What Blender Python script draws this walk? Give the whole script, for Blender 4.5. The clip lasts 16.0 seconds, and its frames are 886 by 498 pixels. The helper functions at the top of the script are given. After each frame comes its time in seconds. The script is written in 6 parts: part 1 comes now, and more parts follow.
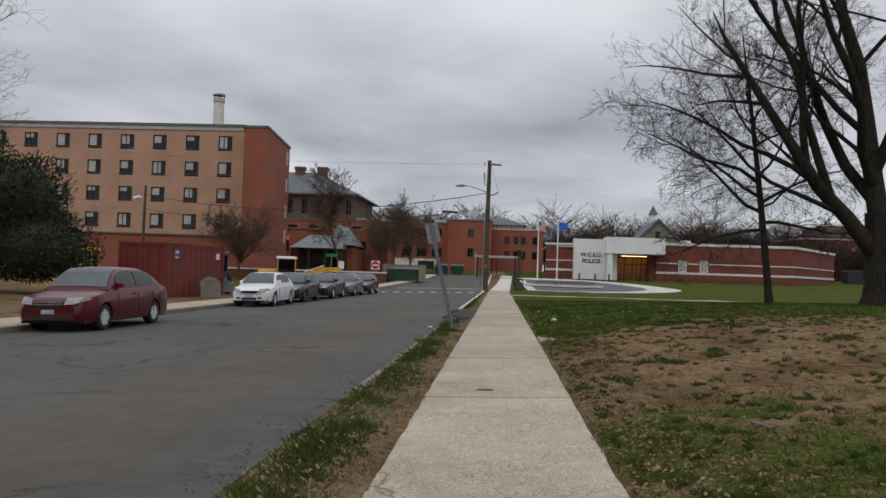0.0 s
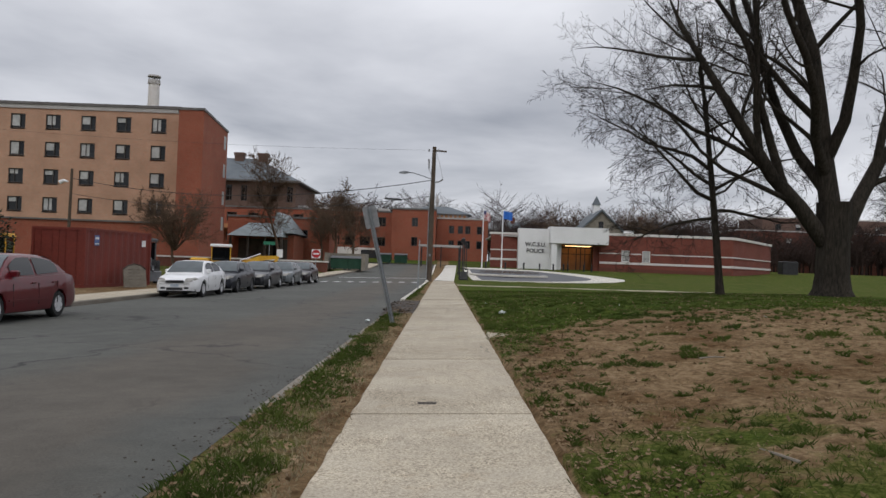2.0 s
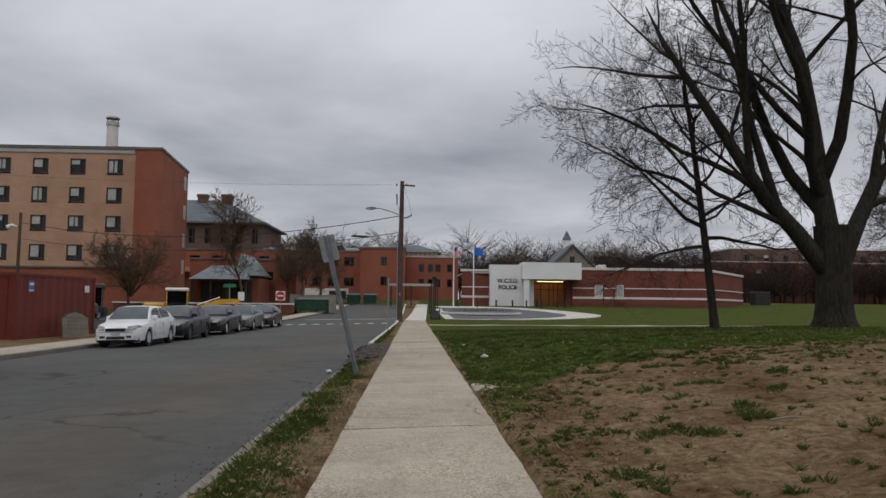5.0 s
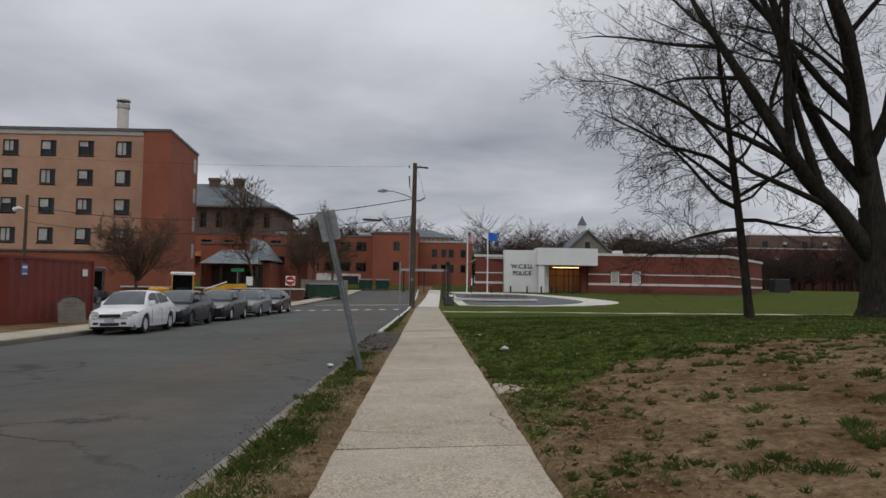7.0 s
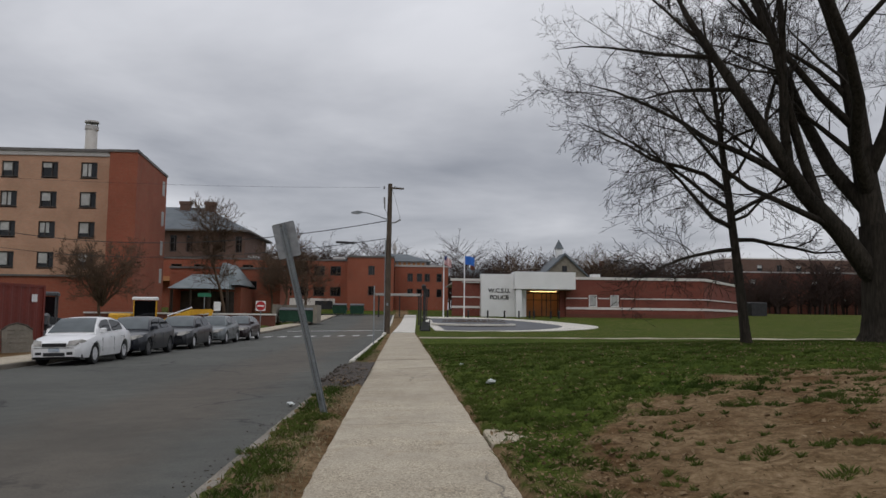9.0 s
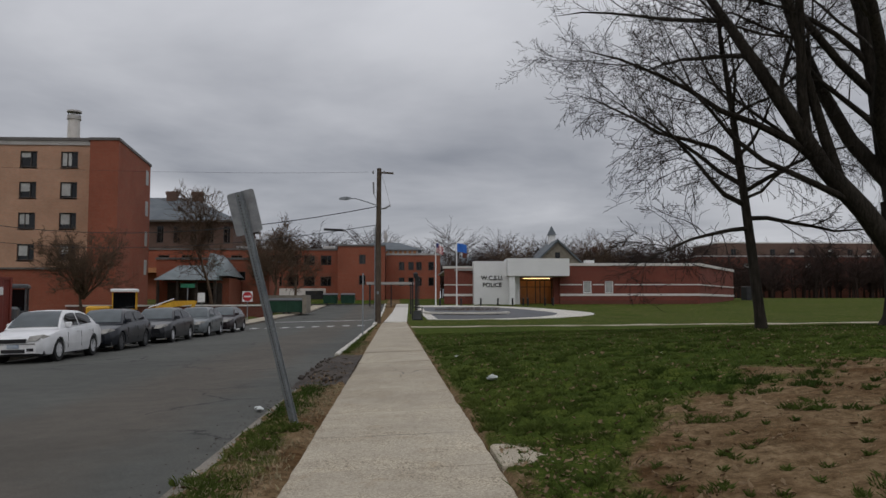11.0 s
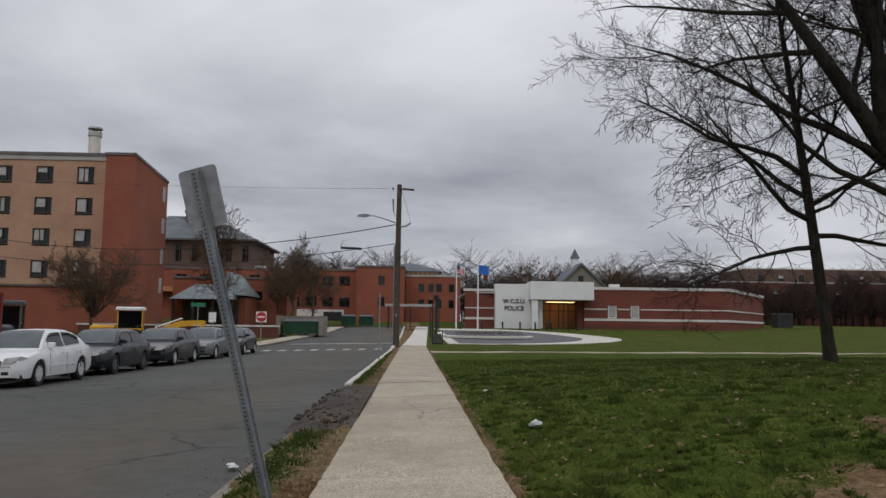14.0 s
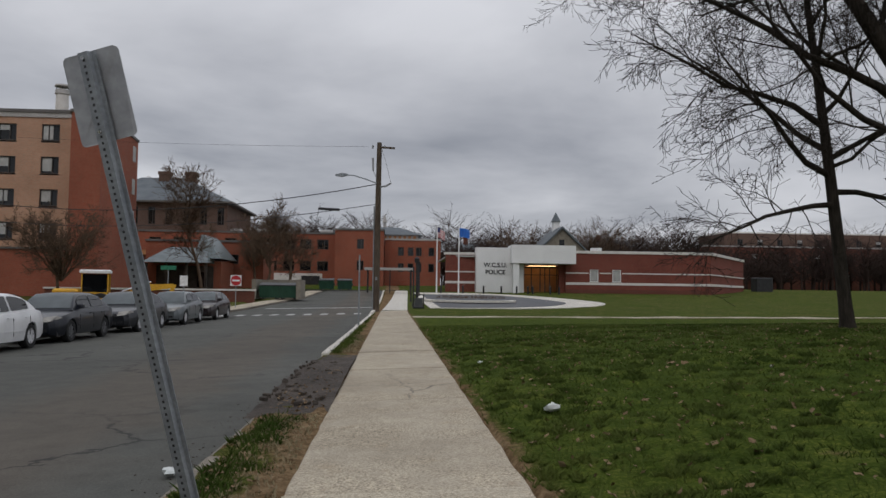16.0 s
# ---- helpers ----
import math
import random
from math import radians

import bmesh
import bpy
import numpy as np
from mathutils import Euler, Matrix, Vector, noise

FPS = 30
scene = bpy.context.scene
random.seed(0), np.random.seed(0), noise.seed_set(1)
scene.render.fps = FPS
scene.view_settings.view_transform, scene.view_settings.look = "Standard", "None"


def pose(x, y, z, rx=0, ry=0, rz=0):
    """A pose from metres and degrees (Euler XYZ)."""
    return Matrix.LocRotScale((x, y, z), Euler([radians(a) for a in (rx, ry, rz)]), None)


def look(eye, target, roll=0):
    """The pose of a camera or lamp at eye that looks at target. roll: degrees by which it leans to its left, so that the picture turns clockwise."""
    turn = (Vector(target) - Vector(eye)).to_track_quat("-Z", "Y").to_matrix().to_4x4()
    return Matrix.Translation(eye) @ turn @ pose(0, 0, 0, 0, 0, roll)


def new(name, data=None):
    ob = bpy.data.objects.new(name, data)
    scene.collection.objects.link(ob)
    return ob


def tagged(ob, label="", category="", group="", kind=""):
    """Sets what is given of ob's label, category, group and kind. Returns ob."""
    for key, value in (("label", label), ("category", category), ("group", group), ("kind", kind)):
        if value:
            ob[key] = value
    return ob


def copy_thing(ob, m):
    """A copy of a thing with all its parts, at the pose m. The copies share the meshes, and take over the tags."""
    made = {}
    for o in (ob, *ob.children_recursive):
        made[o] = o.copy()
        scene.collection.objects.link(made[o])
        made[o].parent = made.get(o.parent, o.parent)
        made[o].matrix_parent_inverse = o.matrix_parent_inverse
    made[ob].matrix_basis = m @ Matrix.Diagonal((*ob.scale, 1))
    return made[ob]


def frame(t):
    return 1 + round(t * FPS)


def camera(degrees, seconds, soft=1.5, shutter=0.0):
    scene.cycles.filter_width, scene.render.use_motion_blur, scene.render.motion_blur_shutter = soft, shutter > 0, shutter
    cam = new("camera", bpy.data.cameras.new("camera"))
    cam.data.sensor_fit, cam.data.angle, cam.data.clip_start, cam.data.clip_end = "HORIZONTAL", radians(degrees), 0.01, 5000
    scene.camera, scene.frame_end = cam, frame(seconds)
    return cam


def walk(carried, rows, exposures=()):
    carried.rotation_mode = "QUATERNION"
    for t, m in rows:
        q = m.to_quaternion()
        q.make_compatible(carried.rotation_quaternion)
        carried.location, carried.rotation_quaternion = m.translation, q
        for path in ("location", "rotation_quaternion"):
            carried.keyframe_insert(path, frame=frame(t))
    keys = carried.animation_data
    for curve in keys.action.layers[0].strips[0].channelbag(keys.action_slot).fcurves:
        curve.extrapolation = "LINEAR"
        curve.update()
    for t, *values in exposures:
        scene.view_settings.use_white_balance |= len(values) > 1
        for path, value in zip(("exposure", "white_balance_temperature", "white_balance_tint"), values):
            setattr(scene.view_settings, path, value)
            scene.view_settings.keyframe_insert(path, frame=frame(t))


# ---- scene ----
cam = camera(59.4, 16.0)
PATH = [
    (0, (-0.02, 2.816, 1.352), (-0.166, 4.81, 1.413), 1.9),
    (0.5, (-0.01, 3.151, 1.357), (-0.147, 5.144, 1.445), 1.7),
    (1, (-0.035, 3.587, 1.324), (-0.065, 5.584, 1.433), 2.8),
    (1.5, (-0.021, 4.015, 1.366), (0.187, 6.001, 1.481), 2.8),
    (2, (-0.034, 4.516, 1.332), (-0.036, 6.516, 1.371), 2.1),
    (2.5, (-0.044, 4.909, 1.255), (-0.082, 6.908, 1.293), 2.3),
    (3, (-0.017, 5.324, 1.274), (0.032, 7.323, 1.311), 1.0),
    (3.5, (-0.062, 5.76, 1.331), (-0.13, 7.758, 1.382), 0.8),
    (4, (-0.092, 6.202, 1.381), (-0.045, 8.196, 1.528), 0.5),
    (4.2, (-0.075, 6.363, 1.322), (0.007, 8.356, 1.473), 0.3),
    (6.5, (-0.102, 8.526, 1.302), (-0.052, 10.523, 1.409), 1.4),
    (7, (-0.072, 8.914, 1.315), (-0.031, 10.911, 1.419), 0.9),
    (7.5, (-0.041, 9.335, 1.346), (0.011, 11.328, 1.5), 1.1),
    (8, (-0.052, 9.803, 1.364), (0.084, 11.789, 1.565), 0.6),
    (8.5, (-0.07, 10.228, 1.353), (0.038, 12.219, 1.517), 0.5),
    (8.7, (-0.08, 10.43, 1.325), (0.018, 12.421, 1.489), 0.7),
    (10.8, (-0.029, 12.363, 1.374), (0.158, 14.341, 1.605), 0.3),
    (11, (-0.005, 12.532, 1.303), (0.12, 14.523, 1.442), -0.1),
    (11.5, (0.012, 12.944, 1.304), (-0.011, 14.94, 1.428), 0.8),
    (12, (-0.029, 13.297, 1.409), (0.02, 15.281, 1.657), 1.4),
    (12.5, (-0.016, 13.711, 1.325), (-0.041, 15.702, 1.505), 0.4),
    (13, (-0.006, 14.174, 1.277), (-0.05, 16.164, 1.466), 1.0),
    (13.5, (-0.008, 14.582, 1.312), (0.12, 16.569, 1.501), 0.6),
    (14, (-0.001, 15.028, 1.335), (0.072, 17.017, 1.532), 0.7),
    (14.5, (-0.024, 15.497, 1.256), (0.023, 17.488, 1.444), 1.7),
    (15, (-0.044, 15.969, 1.257), (0.031, 17.966, 1.34), 1.2),
    (15.5, (-0.066, 16.436, 1.266), (-0.068, 18.434, 1.356), 1.3),
    (16, (-0.117, 16.892, 1.32), (0.012, 18.885, 1.426), 0.7),
]
walk(cam, [(t, look(eye, aim, roll)) for t, eye, aim, roll in PATH],
     [(0, 0.12), (0.5, 0.05), (1.5, 0.0), (2, 0.28), (2.5, 0.25), (3, 0.2), (3.5, 0.2), (4, -0.12), (6.5, 0.1), (7, -0.02), (7.5, -0.05), (8, -0.1), (8.5, 0.0),
      (11, -0.22), (11.5, 0.08), (12, -0.08), (12.5, -0.2), (13, -0.03), (13.5, -0.08), (14, 0.02), (14.5, 0.01), (15.5, 0.08), (16, -0.08)])

# ---- light: an overcast winter day ----
world = bpy.data.worlds.new("overcast_sky")
scene.world = world
world.use_nodes = True
wt = world.node_tree
for n in list(wt.nodes):
    wt.nodes.remove(n)


def wn(kind, **kw):
    n = wt.nodes.new(kind)
    for k, v in kw.items():
        if k == "inputs":
            for i, val in v.items():
                n.inputs[i].default_value = val
    return n


w_out = wn("ShaderNodeOutputWorld")
w_sky = wn("ShaderNodeTexSky")
w_sky.sky_type = "NISHITA"
w_sky.sun_disc = False
w_sky.sun_elevation = radians(38)
w_sky.sun_rotation = radians(160)
w_skybg = wn("ShaderNodeBackground", inputs={1: 0.06})
wt.links.new(w_sky.outputs[0], w_skybg.inputs[0])
w_tc = wn("ShaderNodeTexCoord")
w_sep = wn("ShaderNodeSeparateXYZ")
wt.links.new(w_tc.outputs["Generated"], w_sep.inputs[0])
# cloud deck seen in perspective: direction divided by its height
w_h = wn("ShaderNodeMath", inputs={1: 0.16})
w_h.operation = "ADD"
wt.links.new(w_sep.outputs[2], w_h.inputs[0])
w_div = wn("ShaderNodeVectorMath")
w_div.operation = "DIVIDE"
w_cmb = wn("ShaderNodeCombineXYZ")
for i in range(3):
    wt.links.new(w_h.outputs[0], w_cmb.inputs[i])
wt.links.new(w_tc.outputs["Generated"], w_div.inputs[0])
wt.links.new(w_cmb.outputs[0], w_div.inputs[1])
w_noise = wn("ShaderNodeTexNoise", inputs={"Scale": 0.75, "Detail": 6.0, "Roughness": 0.52, "Distortion": 0.25})
wt.links.new(w_div.outputs[0], w_noise.inputs["Vector"])
w_ramp = wn("ShaderNodeValToRGB")
w_ramp.color_ramp.elements[0].position, w_ramp.color_ramp.elements[0].color = 0.32, (0.30, 0.315, 0.36, 1)
w_ramp.color_ramp.elements[1].position, w_ramp.color_ramp.elements[1].color = 0.68, (0.68, 0.69, 0.735, 1)
wt.links.new(w_noise.outputs["Fac"], w_ramp.inputs[0])
# an overcast sky is about three times as bright overhead as at the horizon
w_grad = wn("ShaderNodeMapRange", inputs={1: 0.30, 2: 0.95, 3: 1.0, 4: 2.1})
wt.links.new(w_sep.outputs[2], w_grad.inputs[0])
w_bg = wn("ShaderNodeBackground")
wt.links.new(w_ramp.outputs[0], w_bg.inputs[0])
wt.links.new(w_grad.outputs[0], w_bg.inputs[1])
w_mix = wn("ShaderNodeMixShader", inputs={0: 0.93})
wt.links.new(w_skybg.outputs[0], w_mix.inputs[1])
wt.links.new(w_bg.outputs[0], w_mix.inputs[2])
wt.links.new(w_mix.outputs[0], w_out.inputs[0])

sun = new("sun", bpy.data.lights.new("sun", "SUN"))
sun.data.energy, sun.data.angle, sun.data.color = 0.5, radians(30), (1.0, 0.96, 0.9)
sun.matrix_world = look((0, 0, 60), (20, 55, 0))


# ---- materials ----
def material(name, rough=0.8, metal=0.0, spec=0.4):
    m = bpy.data.materials.new(name)
    m.use_nodes = True
    nt = m.node_tree
    b = nt.nodes["Principled BSDF"]
    b.inputs["Roughness"].default_value = rough
    b.inputs["Metallic"].default_value = metal
    b.inputs["Specular IOR Level"].default_value = spec
    return m, nt, b


def node(nt, kind, **inputs):
    n = nt.nodes.new(kind)
    for k, v in inputs.items():
        n.inputs[k.replace("_", " ")].default_value = v
    return n


def position(nt):
    return nt.nodes.new("ShaderNodeNewGeometry").outputs["Position"]


def noise_tex(nt, vec, scale, detail=4.0, rough=0.55):
    n = node(nt, "ShaderNodeTexNoise", Scale=scale, Detail=detail, Roughness=rough)
    nt.links.new(vec, n.inputs["Vector"])
    return n.outputs["Fac"]


def ramp(nt, fac, stops):
    r = nt.nodes.new("ShaderNodeValToRGB")
    while len(r.color_ramp.elements) < len(stops):
        r.color_ramp.elements.new(0.5)
    for e, (p, c) in zip(r.color_ramp.elements, stops):
        e.position = p
        e.color = (*c, 1) if len(c) == 3 else c
    nt.links.new(fac, r.inputs[0])
    return r.outputs[0]


def mixc(nt, fac, a, b, mode="MIX"):
    n = nt.nodes.new("ShaderNodeMix")
    n.data_type, n.blend_type = "RGBA", mode
    for sock, val in ((n.inputs[0], fac), (n.inputs[6], a), (n.inputs[7], b)):
        if isinstance(val, (int, float)):
            sock.default_value = val
        elif isinstance(val, tuple):
            sock.default_value = (*val, 1)
        else:
            nt.links.new(val, sock)
    return n.outputs[2]


def bump(nt, b, height, strength=0.4, dist=0.02):
    n = node(nt, "ShaderNodeBump", Strength=strength, Distance=dist)
    nt.links.new(height, n.inputs["Height"])
    nt.links.new(n.outputs[0], b.inputs["Normal"])


def mottled(name, c1, c2, fine=30.0, coarse=1.5, rough=0.8, metal=0.0, spec=0.4, bumpy=0.2, dist=0.01):
    """Two tones at two scales, with a fine relief."""
    m, nt, b = material(name, rough, metal, spec)
    tc = nt.nodes.new("ShaderNodeTexCoord").outputs["Object"]
    f, g = noise_tex(nt, tc, fine, 3.0), noise_tex(nt, tc, coarse, 5.0)
    a = ramp(nt, g, [(0.3, c1), (0.7, c2)])
    tone = ramp(nt, f, [(0.2, (0.72, 0.72, 0.72)), (0.8, (1.15, 1.15, 1.15))])
    nt.links.new(mixc(nt, 1.0, a, tone, "MULTIPLY"), b.inputs["Base Color"])
    if bumpy:
        bump(nt, b, f, bumpy, dist)
    return m


def brick_material(name, c1, c2, mortar, scale=1.0):
    m, nt, b = material(name, 0.9, 0.0, 0.25)
    geo = nt.nodes.new("ShaderNodeNewGeometry")
    sep = nt.nodes.new("ShaderNodeSeparateXYZ")
    nt.links.new(geo.outputs["Position"], sep.inputs[0])
    add = nt.nodes.new("ShaderNodeMath")
    nt.links.new(sep.outputs[0], add.inputs[0])
    nt.links.new(sep.outputs[1], add.inputs[1])
    cmb = nt.nodes.new("ShaderNodeCombineXYZ")
    nt.links.new(add.outputs[0], cmb.inputs[0])
    nt.links.new(sep.outputs[2], cmb.inputs[1])
    t = nt.nodes.new("ShaderNodeTexBrick")
    t.inputs["Color1"].default_value, t.inputs["Color2"].default_value = (*c1, 1), (*c2, 1)
    t.inputs["Mortar"].default_value = (*mortar, 1)
    t.inputs["Scale"].default_value = 1.0
    t.inputs["Brick Width"].default_value, t.inputs["Row Height"].default_value = 0.22 * scale, 0.075 * scale
    t.inputs["Mortar Size"].default_value = 0.009 * scale
    nt.links.new(cmb.outputs[0], t.inputs["Vector"])
    g = noise_tex(nt, geo.outputs["Position"], 0.35, 6.0, 0.6)
    tone = ramp(nt, g, [(0.25, (0.80, 0.79, 0.78)), (0.75, (1.12, 1.12, 1.12))])
    nt.links.new(mixc(nt, 1.0, t.outputs["Color"], tone, "MULTIPLY"), b.inputs["Base Color"])
    bump(nt, b, t.outputs["Fac"], -0.3, 0.008)
    return m


def asphalt_material():
    m, nt, b = material("asphalt", 0.88, 0.0, 0.3)
    p = position(nt)
    fine, mid, big = noise_tex(nt, p, 60, 3), noise_tex(nt, p, 3.0, 5), noise_tex(nt, p, 0.22, 4)
    base = ramp(nt, big, [(0.30, (0.066, 0.067, 0.059)), (0.70, (0.098, 0.098, 0.087))])
    base = mixc(nt, 1.0, base, ramp(nt, mid, [(0.25, (0.80, 0.80, 0.80)), (0.75, (1.15, 1.14, 1.13))]), "MULTIPLY")
    base = mixc(nt, 1.0, base, ramp(nt, fine, [(0.2, (0.62, 0.62, 0.62)), (0.8, (1.3, 1.3, 1.3))]), "MULTIPLY")
    # worn reddish lane strip near the walk
    sep = nt.nodes.new("ShaderNodeSeparateXYZ")
    nt.links.new(p, sep.inputs[0])
    wob = noise_tex(nt, p, 0.5, 5)
    s = nt.nodes.new("ShaderNodeMath")
    s.operation = "MULTIPLY_ADD"
    nt.links.new(wob, s.inputs[0])
    s.inputs[1].default_value = 2.2
    nt.links.new(sep.outputs[0], s.inputs[2])
    strip = ramp(nt, node_range(nt, s.outputs[0], -4.4, -0.2), [(0.0, (0, 0, 0)), (0.25, (1, 1, 1)), (0.62, (1, 1, 1)), (0.8, (0, 0, 0))])
    base = mixc(nt, strip, base, mixc(nt, 1.0, base, (1.12, 0.98, 0.90), "MULTIPLY"))
    # crack network
    w = node(nt, "ShaderNodeTexNoise", Scale=0.45, Detail=7.0, Roughness=0.62)
    nt.links.new(p, w.inputs["Vector"])
    d = mixc(nt, 1.0, p, mixc(nt, 1.0, w.outputs["Color"], (3.2, 3.2, 0.0), "MULTIPLY"), "ADD")
    v = nt.nodes.new("ShaderNodeTexVoronoi")
    v.feature = "DISTANCE_TO_EDGE"
    v.inputs["Scale"].default_value = 0.30
    nt.links.new(d, v.inputs["Vector"])
    gate = ramp(nt, noise_tex(nt, p, 0.16, 2), [(0.46, (0, 0, 0)), (0.56, (1, 1, 1))])
    crack = ramp(nt, v.outputs["Distance"], [(0.0, (0.9, 0.9, 0.9)), (0.006, (0.9, 0.9, 0.9)), (0.014, (0, 0, 0))])
    crack = mixc(nt, 1.0, crack, gate, "MULTIPLY")
    base = mixc(nt, crack, base, (0.022, 0.021, 0.02))
    nt.links.new(base, b.inputs["Base Color"])
    bump(nt, b, fine, 0.35, 0.01)
    return m


def node_range(nt, val, lo, hi):
    n = nt.nodes.new("ShaderNodeMapRange")
    n.inputs[1].default_value, n.inputs[2].default_value = lo, hi
    nt.links.new(val, n.inputs[0])
    return n.outputs[0]


def ground_material():
    """Winter lawn: green turf, straw, bare soil and leaf litter by a soil share stored on the vertices."""
    m, nt, b = material("lawn_and_soil", 1.0, 0.0, 0.03)
    p = position(nt)
    soil = nt.nodes.new("ShaderNodeAttribute")
    soil.attribute_name = "soil"
    fine, mid, big = noise_tex(nt, p, 26, 5, 0.65), noise_tex(nt, p, 2.6, 6, 0.62), noise_tex(nt, p, 0.3, 3)
    turf = ramp(nt, fine, [(0.25, (0.020, 0.029, 0.005)), (0.48, (0.044, 0.068, 0.011)), (0.68, (0.095, 0.115, 0.024)), (0.86, (0.22, 0.19, 0.085))])
    turf = mixc(nt, 1.0, turf, ramp(nt, big, [(0.3, (0.85, 0.9, 0.85)), (0.7, (1.2, 1.12, 1.1))]), "MULTIPLY")
    turf = mixc(nt, 1.0, turf, ramp(nt, mid, [(0.32, (0.55, 0.62, 0.5)), (0.5, (1.0, 1.0, 1.0)), (0.68, (1.5, 1.35, 1.3))]), "MULTIPLY")
    olive = ramp(nt, fine, [(0.27, (0.020, 0.024, 0.005)), (0.46, (0.066, 0.070, 0.017)), (0.62, (0.145, 0.128, 0.045)), (0.80, (0.27, 0.22, 0.11))])
    turf = mixc(nt, ramp(nt, soil.outputs["Fac"], [(0.10, (0, 0, 0)), (0.42, (1, 1, 1))]), turf, olive)
    clod = noise_tex(nt, p, 9.0, 6, 0.7)
    earth = ramp(nt, clod, [(0.26, (0.062, 0.042, 0.026)), (0.42, (0.150, 0.108, 0.070)), (0.56, (0.225, 0.168, 0.116)), (0.76, (0.33, 0.262, 0.19))])
    earth = mixc(nt, 1.0, earth, ramp(nt, fine, [(0.3, (0.80, 0.78, 0.76)), (0.7, (1.15, 1.15, 1.15))]), "MULTIPLY")
    patch = noise_tex(nt, p, 0.9, 4, 0.6)
    earth = mixc(nt, 1.0, earth, ramp(nt, patch, [(0.34, (0.55, 0.44, 0.31)), (0.52, (0.90, 0.83, 0.68)), (0.70, (1.14, 1.07, 0.90))]), "MULTIPLY")
    wob = nt.nodes.new("ShaderNodeMath")
    wob.operation = "MULTIPLY_ADD"
    nt.links.new(mid, wob.inputs[0])
    wob.inputs[1].default_value = 1.5
    nt.links.new(soil.outputs["Fac"], wob.inputs[2])
    share = ramp(nt, node_range(nt, wob.outputs[0], 0.75, 1.6), [(0.28, (0, 0, 0)), (0.55, (1, 1, 1))])
    nt.links.new(mixc(nt, share, turf, earth), b.inputs["Base Color"])
    h = mixc(nt, 0.5, fine, mid)
    bump(nt, b, h, 0.9, 0.06)
    return m


def concrete_material(name, c1, c2, joint_dirt=True):
    m, nt, b = material(name, 0.9, 0.0, 0.3)
    p = position(nt)
    fine, mid, big = noise_tex(nt, p, 48, 5, 0.8), noise_tex(nt, p, 4, 6, 0.65), noise_tex(nt, p, 0.7, 4)
    info = nt.nodes.new("ShaderNodeObjectInfo").outputs["Random"]
    base = ramp(nt, big, [(0.3, c1), (0.7, c2)])
    base = mixc(nt, 1.0, base, ramp(nt, mid, [(0.25, (0.86, 0.85, 0.83)), (0.75, (1.08, 1.08, 1.07))]), "MULTIPLY")
    base = mixc(nt, 1.0, base, ramp(nt, fine, [(0.30, (0.52, 0.50, 0.47)), (0.5, (1.0, 1.0, 1.0)), (0.72, (1.32, 1.32, 1.32))]), "MULTIPLY")
    base = mixc(nt, 1.0, base, ramp(nt, info, [(0.0, (0.94, 0.93, 0.92)), (1.0, (1.05, 1.05, 1.05))]), "MULTIPLY")
    # exposed aggregate: small pale and dark stones in the worn paste
    agg = node(nt, "ShaderNodeTexVoronoi", Scale=75.0)
    nt.links.new(p, agg.inputs["Vector"])
    worn = ramp(nt, noise_tex(nt, p, 1.3, 5, 0.6), [(0.36, (0.15, 0.15, 0.15)), (0.62, (1, 1, 1))])
    stones = ramp(nt, agg.outputs["Color"], [(0.15, (0.50, 0.47, 0.43)), (0.45, (0.98, 0.97, 0.95)), (0.85, (1.30, 1.28, 1.22))])
    base = mixc(nt, worn, base, mixc(nt, 1.0, base, stones, "MULTIPLY"))
    # brown leaf and soil stains
    stain = ramp(nt, noise_tex(nt, p, 2.3, 7, 0.7), [(0.56, (0, 0, 0)), (0.72, (0.55, 0.55, 0.55))])
    base = mixc(nt, stain, base, mixc(nt, 1.0, base, (0.80, 0.70, 0.58), "MULTIPLY"))
    # hairline cracks
    w = node(nt, "ShaderNodeTexNoise", Scale=2.2, Detail=4.0)
    nt.links.new(p, w.inputs["Vector"])
    d = mixc(nt, 0.3, p, w.outputs["Color"], "ADD")
    v = nt.nodes.new("ShaderNodeTexVoronoi")
    v.feature = "DISTANCE_TO_EDGE"
    v.inputs["Scale"].default_value = 0.42
    nt.links.new(d, v.inputs["Vector"])
    gate = ramp(nt, noise_tex(nt, p, 0.23, 2), [(0.52, (0, 0, 0)), (0.6, (1, 1, 1))])
    crack = mixc(nt, 1.0, ramp(nt, v.outputs["Distance"], [(0.0, (1, 1, 1)), (0.006, (0, 0, 0))]), gate, "MULTIPLY")
    base = mixc(nt, crack, base, (0.10, 0.09, 0.075))
    nt.links.new(base, b.inputs["Base Color"])
    bump(nt, b, fine, 0.3, 0.004)
    return m


def bark_material(name, c1, c2):
    m, nt, b = material(name, 0.95, 0.0, 0.15)
    tc = nt.nodes.new("ShaderNodeTexCoord").outputs["Object"]
    mp = node(nt, "ShaderNodeMapping")
    mp.inputs["Scale"].default_value = (1, 1, 0.18)
    nt.links.new(tc, mp.inputs[0])
    f, g = noise_tex(nt, mp.outputs[0], 16, 5, 0.65), noise_tex(nt, tc, 1.2, 4)
    base = ramp(nt, f, [(0.3, c1), (0.7, c2)])
    base = mixc(nt, 1.0, base, ramp(nt, g, [(0.3, (0.75, 0.75, 0.75)), (0.7, (1.15, 1.15, 1.1))]), "MULTIPLY")
    nt.links.new(base, b.inputs["Base Color"])
    bump(nt, b, f, 0.9, 0.04)
    return m


